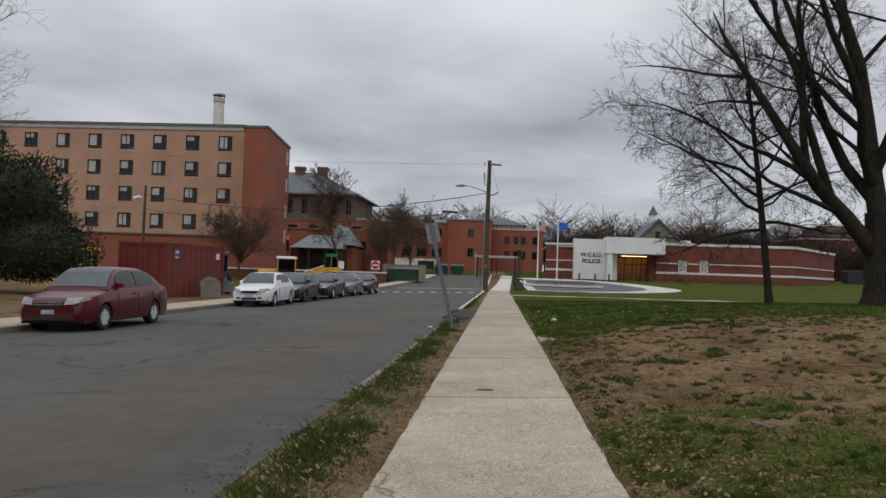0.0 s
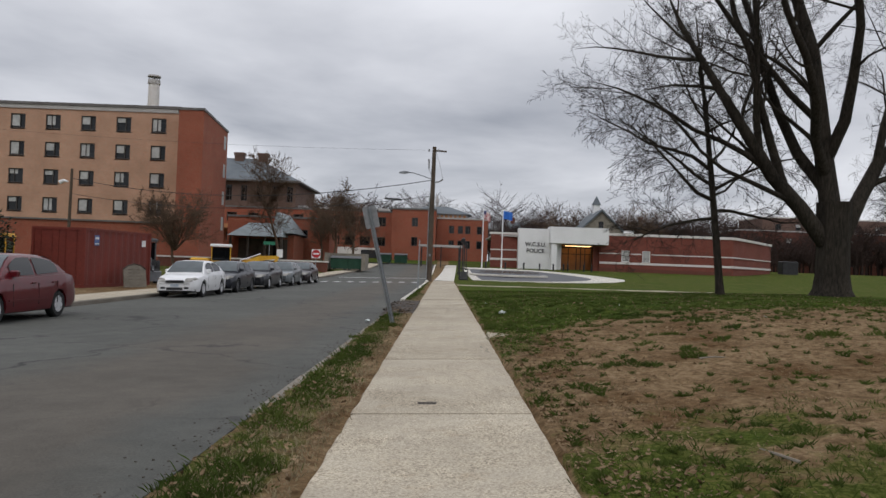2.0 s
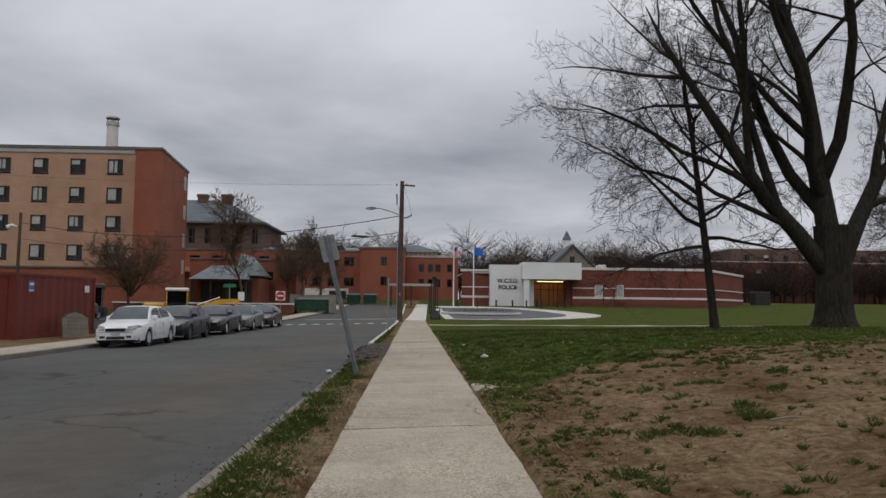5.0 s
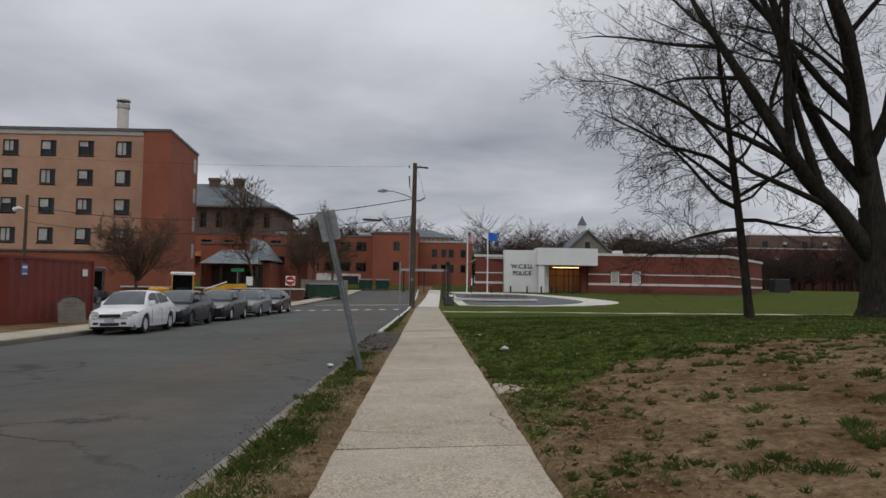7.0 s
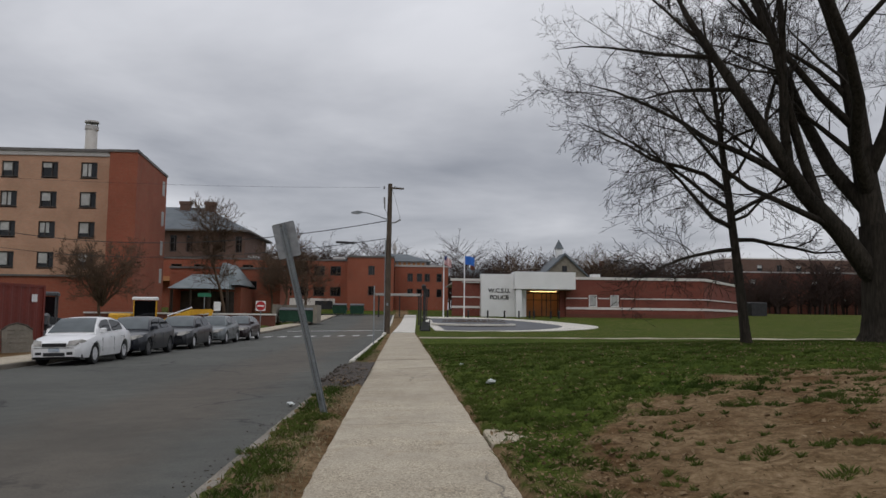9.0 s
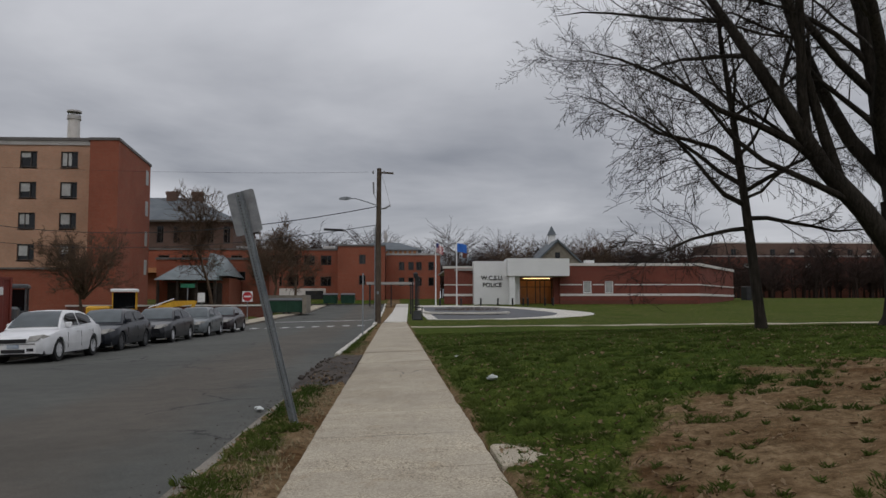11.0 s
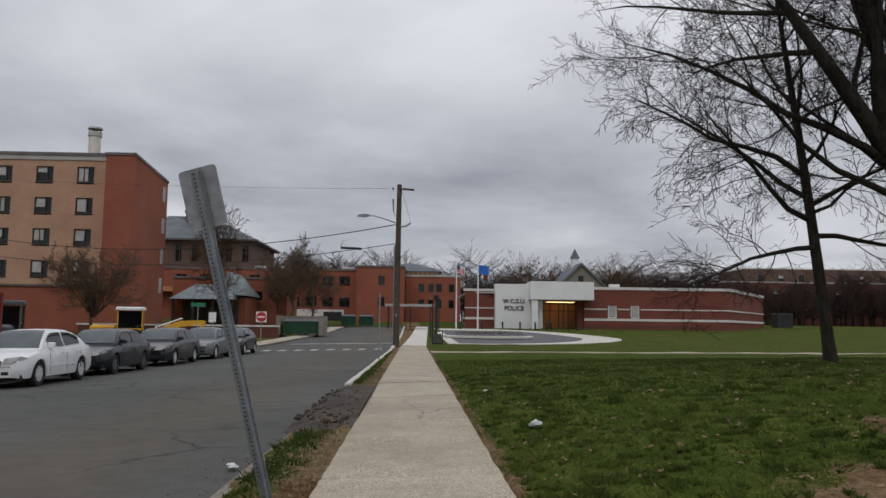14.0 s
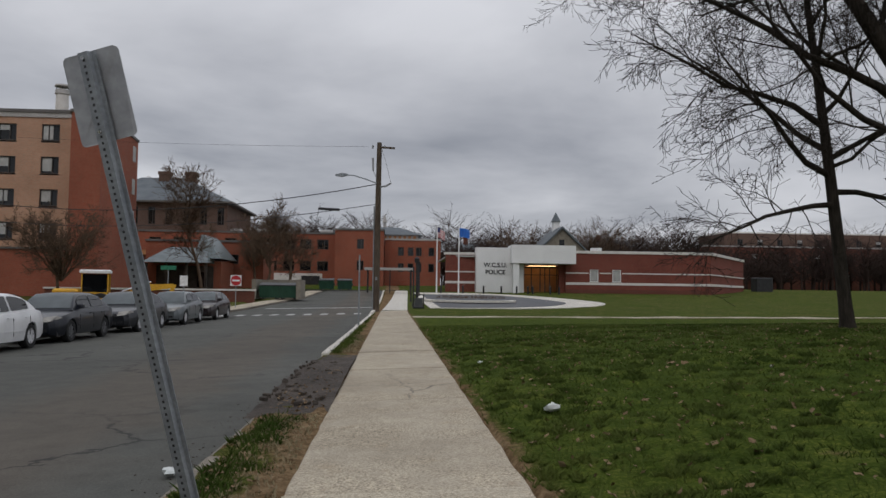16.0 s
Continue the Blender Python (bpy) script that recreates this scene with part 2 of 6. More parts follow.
def car_paint(name, c, metal=0.35):
    m, nt, b = material(name, 0.30, metal * 0.3, 0.30)
    b.inputs["Coat Weight"].default_value = 0.35
    b.inputs["Coat Roughness"].default_value = 0.04
    tc = nt.nodes.new("ShaderNodeTexCoord").outputs["Object"]
    f = noise_tex(nt, tc, 2.0, 5)
    nt.links.new(ramp(nt, f, [(0.3, tuple(v * 0.88 for v in c)), (0.7, tuple(min(1, v * 1.08) for v in c))]), b.inputs["Base Color"])
    return m


def glass_dark(name, c, rough=0.03):
    m, nt, b = material(name, rough, 0.0, 0.4)
    tc = nt.nodes.new("ShaderNodeTexCoord").outputs["Object"]
    f = noise_tex(nt, tc, 0.8, 3)
    nt.links.new(ramp(nt, f, [(0.3, tuple(v * 0.7 for v in c)), (0.7, tuple(v * 1.3 for v in c))]), b.inputs["Base Color"])
    return m


M = {}
M["asphalt"] = asphalt_material()
M["lawn"] = ground_material()
M["concrete"] = concrete_material("weathered_concrete", (0.345, 0.302, 0.236), (0.455, 0.405, 0.322))
M["new_concrete"] = concrete_material("pale_concrete", (0.55, 0.53, 0.49), (0.66, 0.64, 0.60))
M["kerb"] = concrete_material("kerb_stone", (0.15, 0.135, 0.115), (0.26, 0.235, 0.20))
M["drive"] = mottled("dark_drive_asphalt", (0.085, 0.088, 0.094), (0.115, 0.117, 0.122), 40, 0.4, 0.9)
M["white_line"] = mottled("worn_road_paint", (0.40, 0.40, 0.38), (0.62, 0.62, 0.60), 12, 2.0, 0.8)
M["tan_brick"] = brick_material("tan_brick", (0.43, 0.235, 0.150), (0.50, 0.285, 0.19), (0.40, 0.30, 0.22))
M["red_brick"] = brick_material("red_brick", (0.255, 0.066, 0.038), (0.31, 0.086, 0.050), (0.26, 0.135, 0.09))
M["dark_brick"] = brick_material("dark_red_brick", (0.125, 0.040, 0.028), (0.16, 0.052, 0.034), (0.14, 0.08, 0.06))
M["maroon_brick"] = brick_material("maroon_brick", (0.155, 0.042, 0.030), (0.205, 0.055, 0.038), (0.18, 0.085, 0.065))
M["brown_brick"] = brick_material("brown_brick", (0.115, 0.068, 0.052), (0.15, 0.088, 0.068), (0.14, 0.105, 0.085))
M["pale_stone"] = mottled("pale_stone_trim", (0.62, 0.58, 0.54), (0.72, 0.69, 0.65), 20, 1.0)
M["white_panel"] = mottled("white_wall_panel", (0.74, 0.74, 0.73), (0.82, 0.82, 0.81), 10, 0.5, 0.6)
M["coping"] = mottled("dark_coping_metal", (0.10, 0.09, 0.085), (0.16, 0.15, 0.14), 10, 0.5, 0.6)
M["grey_coping"] = mottled("grey_coping", (0.36, 0.34, 0.32), (0.46, 0.44, 0.42), 10, 0.5, 0.7)
M["win_frame"] = mottled("dark_bronze_frame", (0.035, 0.030, 0.026), (0.06, 0.05, 0.045), 20, 2.0, 0.5)
M["win_glass"] = glass_dark("window_glass", (0.010, 0.011, 0.012))
M["blind"] = mottled("pale_window_blind", (0.36, 0.36, 0.35), (0.50, 0.50, 0.48), 3, 0.4, 0.8)
M["slate"] = mottled("grey_slate", (0.085, 0.10, 0.112), (0.14, 0.158, 0.17), 6, 0.4, 0.7)
M["metal_roof"] = mottled("blue_grey_metal_roof", (0.12, 0.15, 0.155), (0.19, 0.225, 0.23), 8, 0.6, 0.45)
M["wood_dark"] = mottled("dark_timber", (0.05, 0.04, 0.034), (0.10, 0.08, 0.065), 9, 1.0, 0.9)
M["orange_trim"] = mottled("ochre_fascia", (0.42, 0.19, 0.08), (0.52, 0.25, 0.11), 9, 1.0, 0.7)
M["pole_wood"] = bark_material("utility_pole_wood", (0.060, 0.046, 0.036), (0.135, 0.105, 0.082))
M["galvanised"] = mottled("galvanised_steel", (0.23, 0.25, 0.27), (0.37, 0.39, 0.40), 40, 4.0, 0.5, 0.75, 0.5, 0.1)
M["sign_back"] = mottled("bare_aluminium_sign_back", (0.33, 0.34, 0.35), (0.42, 0.43, 0.44), 14, 2.5, 0.55, 0.6, 0.5, 0.05)
M["black"] = mottled("black_metal", (0.012, 0.012, 0.013), (0.03, 0.03, 0.032), 20, 2.0, 0.5)
M["rubber"] = mottled("tyre_rubber", (0.014, 0.014, 0.014), (0.03, 0.03, 0.03), 30, 3.0, 0.85)
M["chrome"] = mottled("bright_metal", (0.55, 0.55, 0.56), (0.7, 0.7, 0.71), 10, 1.0, 0.25, 0.9, 0.5, 0.0)
M["alloy"] = mottled("alloy_wheel", (0.55, 0.55, 0.56), (0.70, 0.70, 0.71), 10, 1.0, 0.4, 0.15, 0.5, 0.0)
M["car_glass"] = glass_dark("car_glass", (0.005, 0.006, 0.007))
# paler base colour stands in for the sky reflected in windscreens
M["windscreen"] = glass_dark("sky_pale_windscreen", (0.085, 0.10, 0.105))
M["headlamp"] = mottled("headlamp_lens", (0.22, 0.21, 0.19), (0.42, 0.40, 0.36), 5, 3.0, 0.15, 0.2)
M["tail"] = mottled("red_tail_lens", (0.20, 0.012, 0.010), (0.32, 0.02, 0.018), 8, 1.0, 0.2)
M["plate"] = mottled("number_plate", (0.22, 0.30, 0.42), (0.45, 0.50, 0.55), 8, 3.0, 0.5)
M["bark"] = bark_material("grey_brown_bark", (0.014, 0.012, 0.010), (0.055, 0.046, 0.037))
M["twig"] = bark_material("dark_twig_bark", (0.014, 0.011, 0.009), (0.034, 0.027, 0.022))
M["far_twig"] = bark_material("reddish_far_twigs", (0.030, 0.020, 0.017), (0.058, 0.038, 0.033))
M["bush_twig"] = bark_material("brown_twigs", (0.075, 0.050, 0.036), (0.14, 0.095, 0.065))
M["needle"] = mottled("yew_foliage", (0.010, 0.016, 0.007), (0.030, 0.038, 0.016), 8, 0.6, 0.8)
M["container"] = mottled("rust_red_container_paint", (0.135, 0.022, 0.014), (0.19, 0.033, 0.021), 9, 0.6, 0.6)
M["blue_mark"] = mottled("blue_sticker", (0.07, 0.12, 0.30), (0.12, 0.18, 0.38), 9, 2.0, 0.5)
M["white_mark"] = mottled("white_paint", (0.72, 0.72, 0.71), (0.80, 0.80, 0.79), 9, 2.0, 0.5)
M["board"] = mottled("weathered_grey_board", (0.17, 0.15, 0.12), (0.28, 0.25, 0.20), 14, 2.0, 0.9)
M["yellow"] = mottled("machine_yellow_paint", (0.58, 0.30, 0.02), (0.70, 0.40, 0.03), 9, 1.5, 0.5)
M["cab_grey"] = mottled("machine_grey_paint", (0.06, 0.062, 0.065), (0.10, 0.102, 0.105), 9, 1.5, 0.5)
M["green_bin"] = mottled("green_dumpster_paint", (0.012, 0.05, 0.03), (0.025, 0.08, 0.05), 9, 1.5, 0.6)
M["red_sign"] = mottled("red_sign_face", (0.42, 0.02, 0.025), (0.50, 0.03, 0.035), 9, 1.5, 0.5)
M["green_sign"] = mottled("green_sign_face", (0.02, 0.16, 0.09), (0.03, 0.2, 0.11), 9, 1.5, 0.5)
M["flag_blue"] = mottled("blue_flag_cloth", (0.02, 0.12, 0.48), (0.04, 0.17, 0.58), 9, 1.5, 0.8)
M["flag_red"] = mottled("red_flag_cloth", (0.40, 0.03, 0.04), (0.5, 0.05, 0.06), 9, 1.5, 0.8)
M["flag_navy"] = mottled("navy_flag_cloth", (0.02, 0.03, 0.12), (0.03, 0.04, 0.16), 9, 1.5, 0.8)
M["dead_leaf"] = mottled("dead_leaf", (0.12, 0.072, 0.035), (0.29, 0.205, 0.118), 6, 0.7, 0.9)
M["blade"] = mottled("grass_blade", (0.034, 0.060, 0.010), (0.098, 0.122, 0.028), 3, 0.35, 0.9, 0, 0.1)
M["straw"] = mottled("dry_grass_blade", (0.17, 0.135, 0.07), (0.30, 0.25, 0.15), 3, 0.5, 0.9)
M["litter"] = mottled("white_litter", (0.55, 0.58, 0.56), (0.72, 0.74, 0.72), 9, 3.0, 0.6)
M["insulator"] = mottled("grey_porcelain", (0.20, 0.20, 0.20), (0.3, 0.3, 0.3), 9, 3.0, 0.3)
M["crumb"] = mottled("broken_asphalt", (0.042, 0.034, 0.028), (0.095, 0.078, 0.064), 16, 1.2, 0.95, 0, 0.3, 0.9, 0.05)

m, nt, b = material("warm_lobby_lamp")
b.inputs["Emission Color"].default_value, b.inputs["Emission Strength"].default_value = (1.0, 0.62, 0.25, 1), 3.0
M["lobby"] = m


# ---- mesh helpers ----
class Shape:
    """Collects boxes, tubes and faces into one mesh."""

    def __init__(self):
        self.v, self.f = [], []

    def add(self, verts, faces):
        n = len(self.v)
        self.v.extend(tuple(p) for p in verts)
        self.f.extend(tuple(i + n for i in f) for f in faces)
        return self

    def box(self, x0, x1, y0, y1, z0, z1, m=None):
        vs = [Vector(p) for p in ((x0, y0, z0), (x1, y0, z0), (x1, y1, z0), (x0, y1, z0), (x0, y0, z1), (x1, y0, z1), (x1, y1, z1), (x0, y1, z1))]
        if m:
            vs = [m @ p for p in vs]
        return self.add(vs, [(0, 3, 2, 1), (4, 5, 6, 7), (0, 1, 5, 4), (1, 2, 6, 5), (2, 3, 7, 6), (3, 0, 4, 7)])

    def chamfered(self, x0, x1, y0, y1, z0, z1, c, m=None):
        """A box whose four upright edges and top rim are cut back by c."""
        def ring(i, z):
            a, bb, d, e = x0 + i, x1 - i, y0 + i, y1 - i
            return [(a + c, d, z), (bb - c, d, z), (bb, d + c, z), (bb, e - c, z), (bb - c, e, z), (a + c, e, z), (a, e - c, z), (a, d + c, z)]
        return self.loft([ring(0, z0), ring(0, z1 - c), ring(c, z1)], m=m)

    def loft(self, rings, closed=True, caps=True, m=None):
        k = len(rings[0])
        vs = [Vector(p) for r in rings for p in r]
        if m:
            vs = [m @ p for p in vs]
        fs = []
        for i in range(len(rings) - 1):
            for j in range(k if closed else k - 1):
                a, bb = i * k + j, i * k + (j + 1) % k
                fs.append((a, bb, bb + k, a + k))
        if caps and closed:
            fs.append(tuple(reversed(range(k))))
            fs.append(tuple(range((len(rings) - 1) * k, len(rings) * k)))
        return self.add(vs, fs)

    def tube(self, pts, radii, sides=6):
        pts = [Vector(p) for p in pts]
        rings = []
        up = Vector((0.31, 0.17, 0.93)).normalized()
        for i, p in enumerate(pts):
            d = (pts[min(i + 1, len(pts) - 1)] - pts[max(i - 1, 0)]).normalized()
            a = d.cross(up if abs(d.dot(up)) < 0.95 else Vector((1, 0, 0))).normalized()
            c = d.cross(a)
            r = radii[i] if not isinstance(radii, (int, float)) else radii
            rings.append([p + (a * math.cos(t) + c * math.sin(t)) * r for t in (2 * math.pi * k / sides for k in range(sides))])
        return self.loft(rings)

    def mesh(self, name, smooth=0.0):
        me = bpy.data.meshes.new(name)
        me.from_pydata(self.v, [], self.f)
        me.update()
        if smooth:
            me.shade_smooth()
            me.set_sharp_from_angle(angle=radians(smooth))
        return me


def part(name, shape, mat, parent=None, label="", smooth=0.0):
    ob = new(name, shape.mesh(name, smooth))
    ob.data.materials.append(M[mat])
    if parent is not None:
        ob.parent = parent
    if label:
        ob["label"] = label
    return ob


def thing(name, label, category, at=None, group="", kind=""):
    ob = new(name)
    ob.empty_display_size = 0.2
    if at is not None:
        ob.matrix_basis = at
    return tagged(ob, label, category, group, kind)


def sm(a, bb, v):
    t = min(1.0, max(0.0, (v - a) / (bb - a)))
    return t * t * (3 - 2 * t)


# ---- lie of the land ----
def rise(y):
    """The street climbs gently in the distance."""
    return 0.30 * sm(68, 95, y) + 0.85 * sm(90, 124, y) + 1.0 * sm(118, 160, y) + 0.6 * sm(160, 260, y)


def kerb_right(y):
    return -1.84 + 0.009 * min(max(y, -20), 60)


KERB_LEFT = -11.3


def tilt(y):
    """How far the street falls away across its width."""
    return 0.26 * (1 - sm(66, 110, y))


def road_z(x, y):
    return rise(y) - 0.11 - tilt(y) * (kerb_right(y) - x) / (kerb_right(y) - KERB_LEFT)



def land(x, y):
    z = rise(y)
    if x > 0.8:
        z += 0.82 * (1 - math.exp(-(x - 0.8) / 9.0)) * (1 - sm(33, 51, y)) * sm(-14, 4, y)
        z += 0.22 * math.exp(-((x - 8) / 5) ** 2 - ((y - 17) / 6) ** 2)
        z += 0.05 * noise.noise((x * 0.5, y * 0.5, 0)) * sm(0.8, 3, x)
        z += (0.045 * noise.noise((x * 1.7, y * 1.9, 4.0)) + 0.030 * noise.noise((x * 4.1, y * 4.4, 9.0)) + 0.016 * noise.noise((x * 10.0, y * 10.0, 2.0))) * sm(0.8, 1.6, x) * (1 - sm(26, 40, y))
        z += 0.004
    elif x < KERB_LEFT - 1.6:
        z -= tilt(y) - 0.01
        z += 0.5 * (1 - sm(KERB_LEFT - 14, KERB_LEFT - 6, x)) * (1 - sm(28, 40, y))
    return z


def verge_hump(x, y):
    """Raised turf round the foot of the leaning sign."""
    return 0.09 * math.exp(-((x + 1.15) / 0.3) ** 2 - ((y - 21.0) / 0.7) ** 2)


def soil_share(x, y):
    """How bare the lawn is: worn soil beside the walk and on the mound."""
    s = 0.0
    if x > 0.8:
        edge = 16.0 + 8.6 * (1 - math.exp(-(x - 0.8) / 2.6)) + 0.28 * max(0.0, x - 7)
        edge += 1.3 * noise.noise((x * 0.7, y * 0.3, 12.0))
        s = (1 - sm(edge - 1.6, edge + 0.7, y)) * (0.34 + 0.66 * sm(9.0, 13.5, y)) * (0.70 + 0.30 * sm(1.2, 2.6, x)) * (1 - sm(19, 26, x))
        s = max(s, 0.35 * (1 - sm(0.82, 1.15, x)), 0.15 * sm(50, 58, y))
        s = max(s, 0.35 * math.exp(-((x - 11.2) / 1.2) ** 2 - ((y - 35.6) / 1.2) ** 2))
    elif x > -2.2:
        s = 0.62 * sm(-1.12, -0.86, x) + 0.30 + 0.25 * (1 - sm(5, 9, y))
    elif x < KERB_LEFT - 1.4:
        s = 0.62 * (1 - sm(60, 64, y)) * sm(20, 27, y) + 0.2
    patchy = 0.55 * noise.noise((x * 0.6, y * 0.75, 5.0)) + 0.3 * noise.noise((x * 1.7, y * 2.1, 8.0))
    return s + 0.10 * noise.noise((x * 0.35, y * 0.35, 3.0)) + (patchy * sm(0.15, 0.5, s) if x > 0.8 and y < 40 else 0.0)


def span(*pieces):
    out = []
    for a, bb, n in pieces:
        out.extend(a + (bb - a) * i / n for i in range(n))
    return out + [pieces[-1][1]]


def ground_sheet():
    xs = span((-900, -120, 10), (-120, -40, 16), (-40, -13.0, 24), (-13.0, -1.9, 8), (-1.9, 0.8, 22), (0.8, 6.5, 72), (6.5, 16, 60), (16, 40, 40), (40, 120, 20), (120, 900, 10))
    ys = span((-300, -20, 14), (-20, 5, 25), (5, 25, 240), (25, 42, 80), (42, 70, 50), (70, 160, 45), (160, 400, 20), (400, 2200, 10))
    vs, fs, soil = [], [], []
    cut = [i for i, x in enumerate(xs) if x > -1.95][0]
    join = [i for i, x in enumerate(xs) if x > -0.83][0]
    for y in ys:
        edge = kerb_right(y) + 0.03
        for i, x in enumerate(xs):
            if cut <= i < join:
                x = edge + (-0.82 - edge) * (i - cut) / (join - cut)
            elif i == cut - 1:
                x = edge - 0.05
            z = land(x, y)
            if KERB_LEFT - 1.6 < x < edge - 0.01 and y < 126:
                z = rise(y) - 0.65
            elif cut <= i < join:
                z = rise(y) + verge_hump(x, y) - 0.045 + 0.022 * noise.noise((x * 4, y * 2.5, 6)) + 0.012 * noise.noise((x * 9, y * 9, 3)) - 0.05 * (1 - sm(edge, edge + 0.25, x)) * (1 - sm(26, 34, y))
            elif x < 0.82 and i >= join:
                z = rise(y) - 0.06
            vs.append((x, y, z))
            soil.append(soil_share(x, y))
    k = len(xs)
    for j in range(len(ys) - 1):
        for i in range(k - 1):
            a = j * k + i
            fs.append((a, a + 1, a + k + 1, a + k))
    s = Shape()
    s.v, s.f = vs, fs
    ob = part("ground", s, "lawn")
    ob.data.shade_smooth()
    att = ob.data.attributes.new("soil", "FLOAT", "POINT")
    att.data.foreach_set("value", soil)
    return tagged(ob, "patchy winter lawn with bare soil and leaf litter", "ground", kind="structure")


ground_sheet()


def strip_mesh(edges, ys, dz, thick=0.25, wide=3, level=None):
    """A slab that follows the land between two edge lines."""
    s = Shape()
    rings = []
    for y in ys:
        a, bb = edges(y)
        z = rise(y) + dz
        top = [(a + (bb - a) * i / wide, y, z if level is None else level(a + (bb - a) * i / wide, y) + dz) for i in range(wide + 1)]
        rings.append(top + [(bb, y, top[-1][2] - thick), (a, y, top[0][2] - thick)])
    return s.loft(rings)


ROAD_Y = span((-60, 60, 40), (60, 140, 40))


def road_left(y):
    return KERB_LEFT + 2.4 * sm(58, 112, y)


road = part("road", strip_mesh(lambda y: (road_left(y), kerb_right(y) - 0.0), span((-60, 56, 40), (56, 128, 30)), 0.0, 0.3, 8, road_z), "asphalt")
tagged(road, "cracked grey asphalt street with worn lane", "road", kind="structure")
cross_street = part("cross_street", Shape().box(-90, 40, 124, 131, 0.8, rise(126) - 0.02), "asphalt")
tagged(cross_street, "grey asphalt side street at the bend", "road", kind="structure")

# crosswalk bars and the faint stop line
for i in range(9):
    x = -10.2 + i * 0.98
    bar = part("crosswalk_bar", strip_mesh(lambda y: (x, x + 0.42), [62.6, 64.3], 0.006, 0.01, 1, road_z), "white_line", road)
part("stop_line", strip_mesh(lambda y: (-9.6, kerb_right(y) - 0.2), [76.0, 76.5], 0.006, 0.01, 4, road_z), "white_line", road)


# ---- buildings ----
def window(parent, x, z, w, h, y, depth=0.16, blind=0.5, split=True, sill=True, frame_mat="win_frame", flip=False):
    """A window in a wall that faces -y: frame, pane, blind, sill."""
    f = 0.11
    s = Shape().box(x - w / 2, x + w / 2, y - 0.05, y + 0.12, z, z + f).box(x - w / 2, x + w / 2, y - 0.05, y + 0.12, z + h - f, z + h)
    s.box(x - w / 2, x - w / 2 + f, y - 0.05, y + 0.12, z + f, z + h - f).box(x + w / 2 - f, x + w / 2, y - 0.05, y + 0.12, z + f, z + h - f)
    if split:
        xm = x + (0.12 if not flip else -0.12) * w
        s.box(xm - 0.05, xm + 0.05, y - 0.04, y + 0.1, z + f, z + h - f)
    win = part("window", s, frame_mat, parent)
    part("pane", Shape().box(x - w / 2 + f, x + w / 2 - f, y + 0.06, y + 0.08, z + f, z + h - f), "win_glass", win)
    if blind > 0:
        xr = x + 0.10 * w if split else x + w / 2 - f
        part("blind", Shape().box(x - w / 2 + f, xr, y + 0.02, y + 0.05, z + f + (1 - blind) * (h - 2 * f), z + h - f), "blind", win)
    if sill:
        part("sill", Shape().box(x - w / 2 - 0.05, x + w / 2 + 0.05, y - 0.14, y + 0.02, z - 0.14, z - 0.005), "grey_coping", win)
    return win


def wall_with_holes(s, x0, x1, y0, y1, z0, z1, holes):
    """Wall in the xz plane, y0 to y1 thick, with rectangular openings (x0, x1, z0, z1) in a grid of rows."""
    xs = sorted({x0, x1, *[h[0] for h in holes], *[h[1] for h in holes]})
    zs = sorted({z0, z1, *[h[2] for h in holes], *[h[3] for h in holes]})
    for j in range(len(zs) - 1):
        start = None
        zc = (zs[j] + zs[j + 1]) / 2
        for i in range(len(xs)):
            solid = False
            if i < len(xs) - 1:
                xc = (xs[i] + xs[i + 1]) / 2
                solid = not any(h[0] < xc < h[1] and h[2] < zc < h[3] for h in holes)
            if solid and start is None:
                start = xs[i]
            if not solid and start is not None:
                s.box(start, xs[i], y0, y1, zs[j], zs[j + 1])
                start = None
    return s


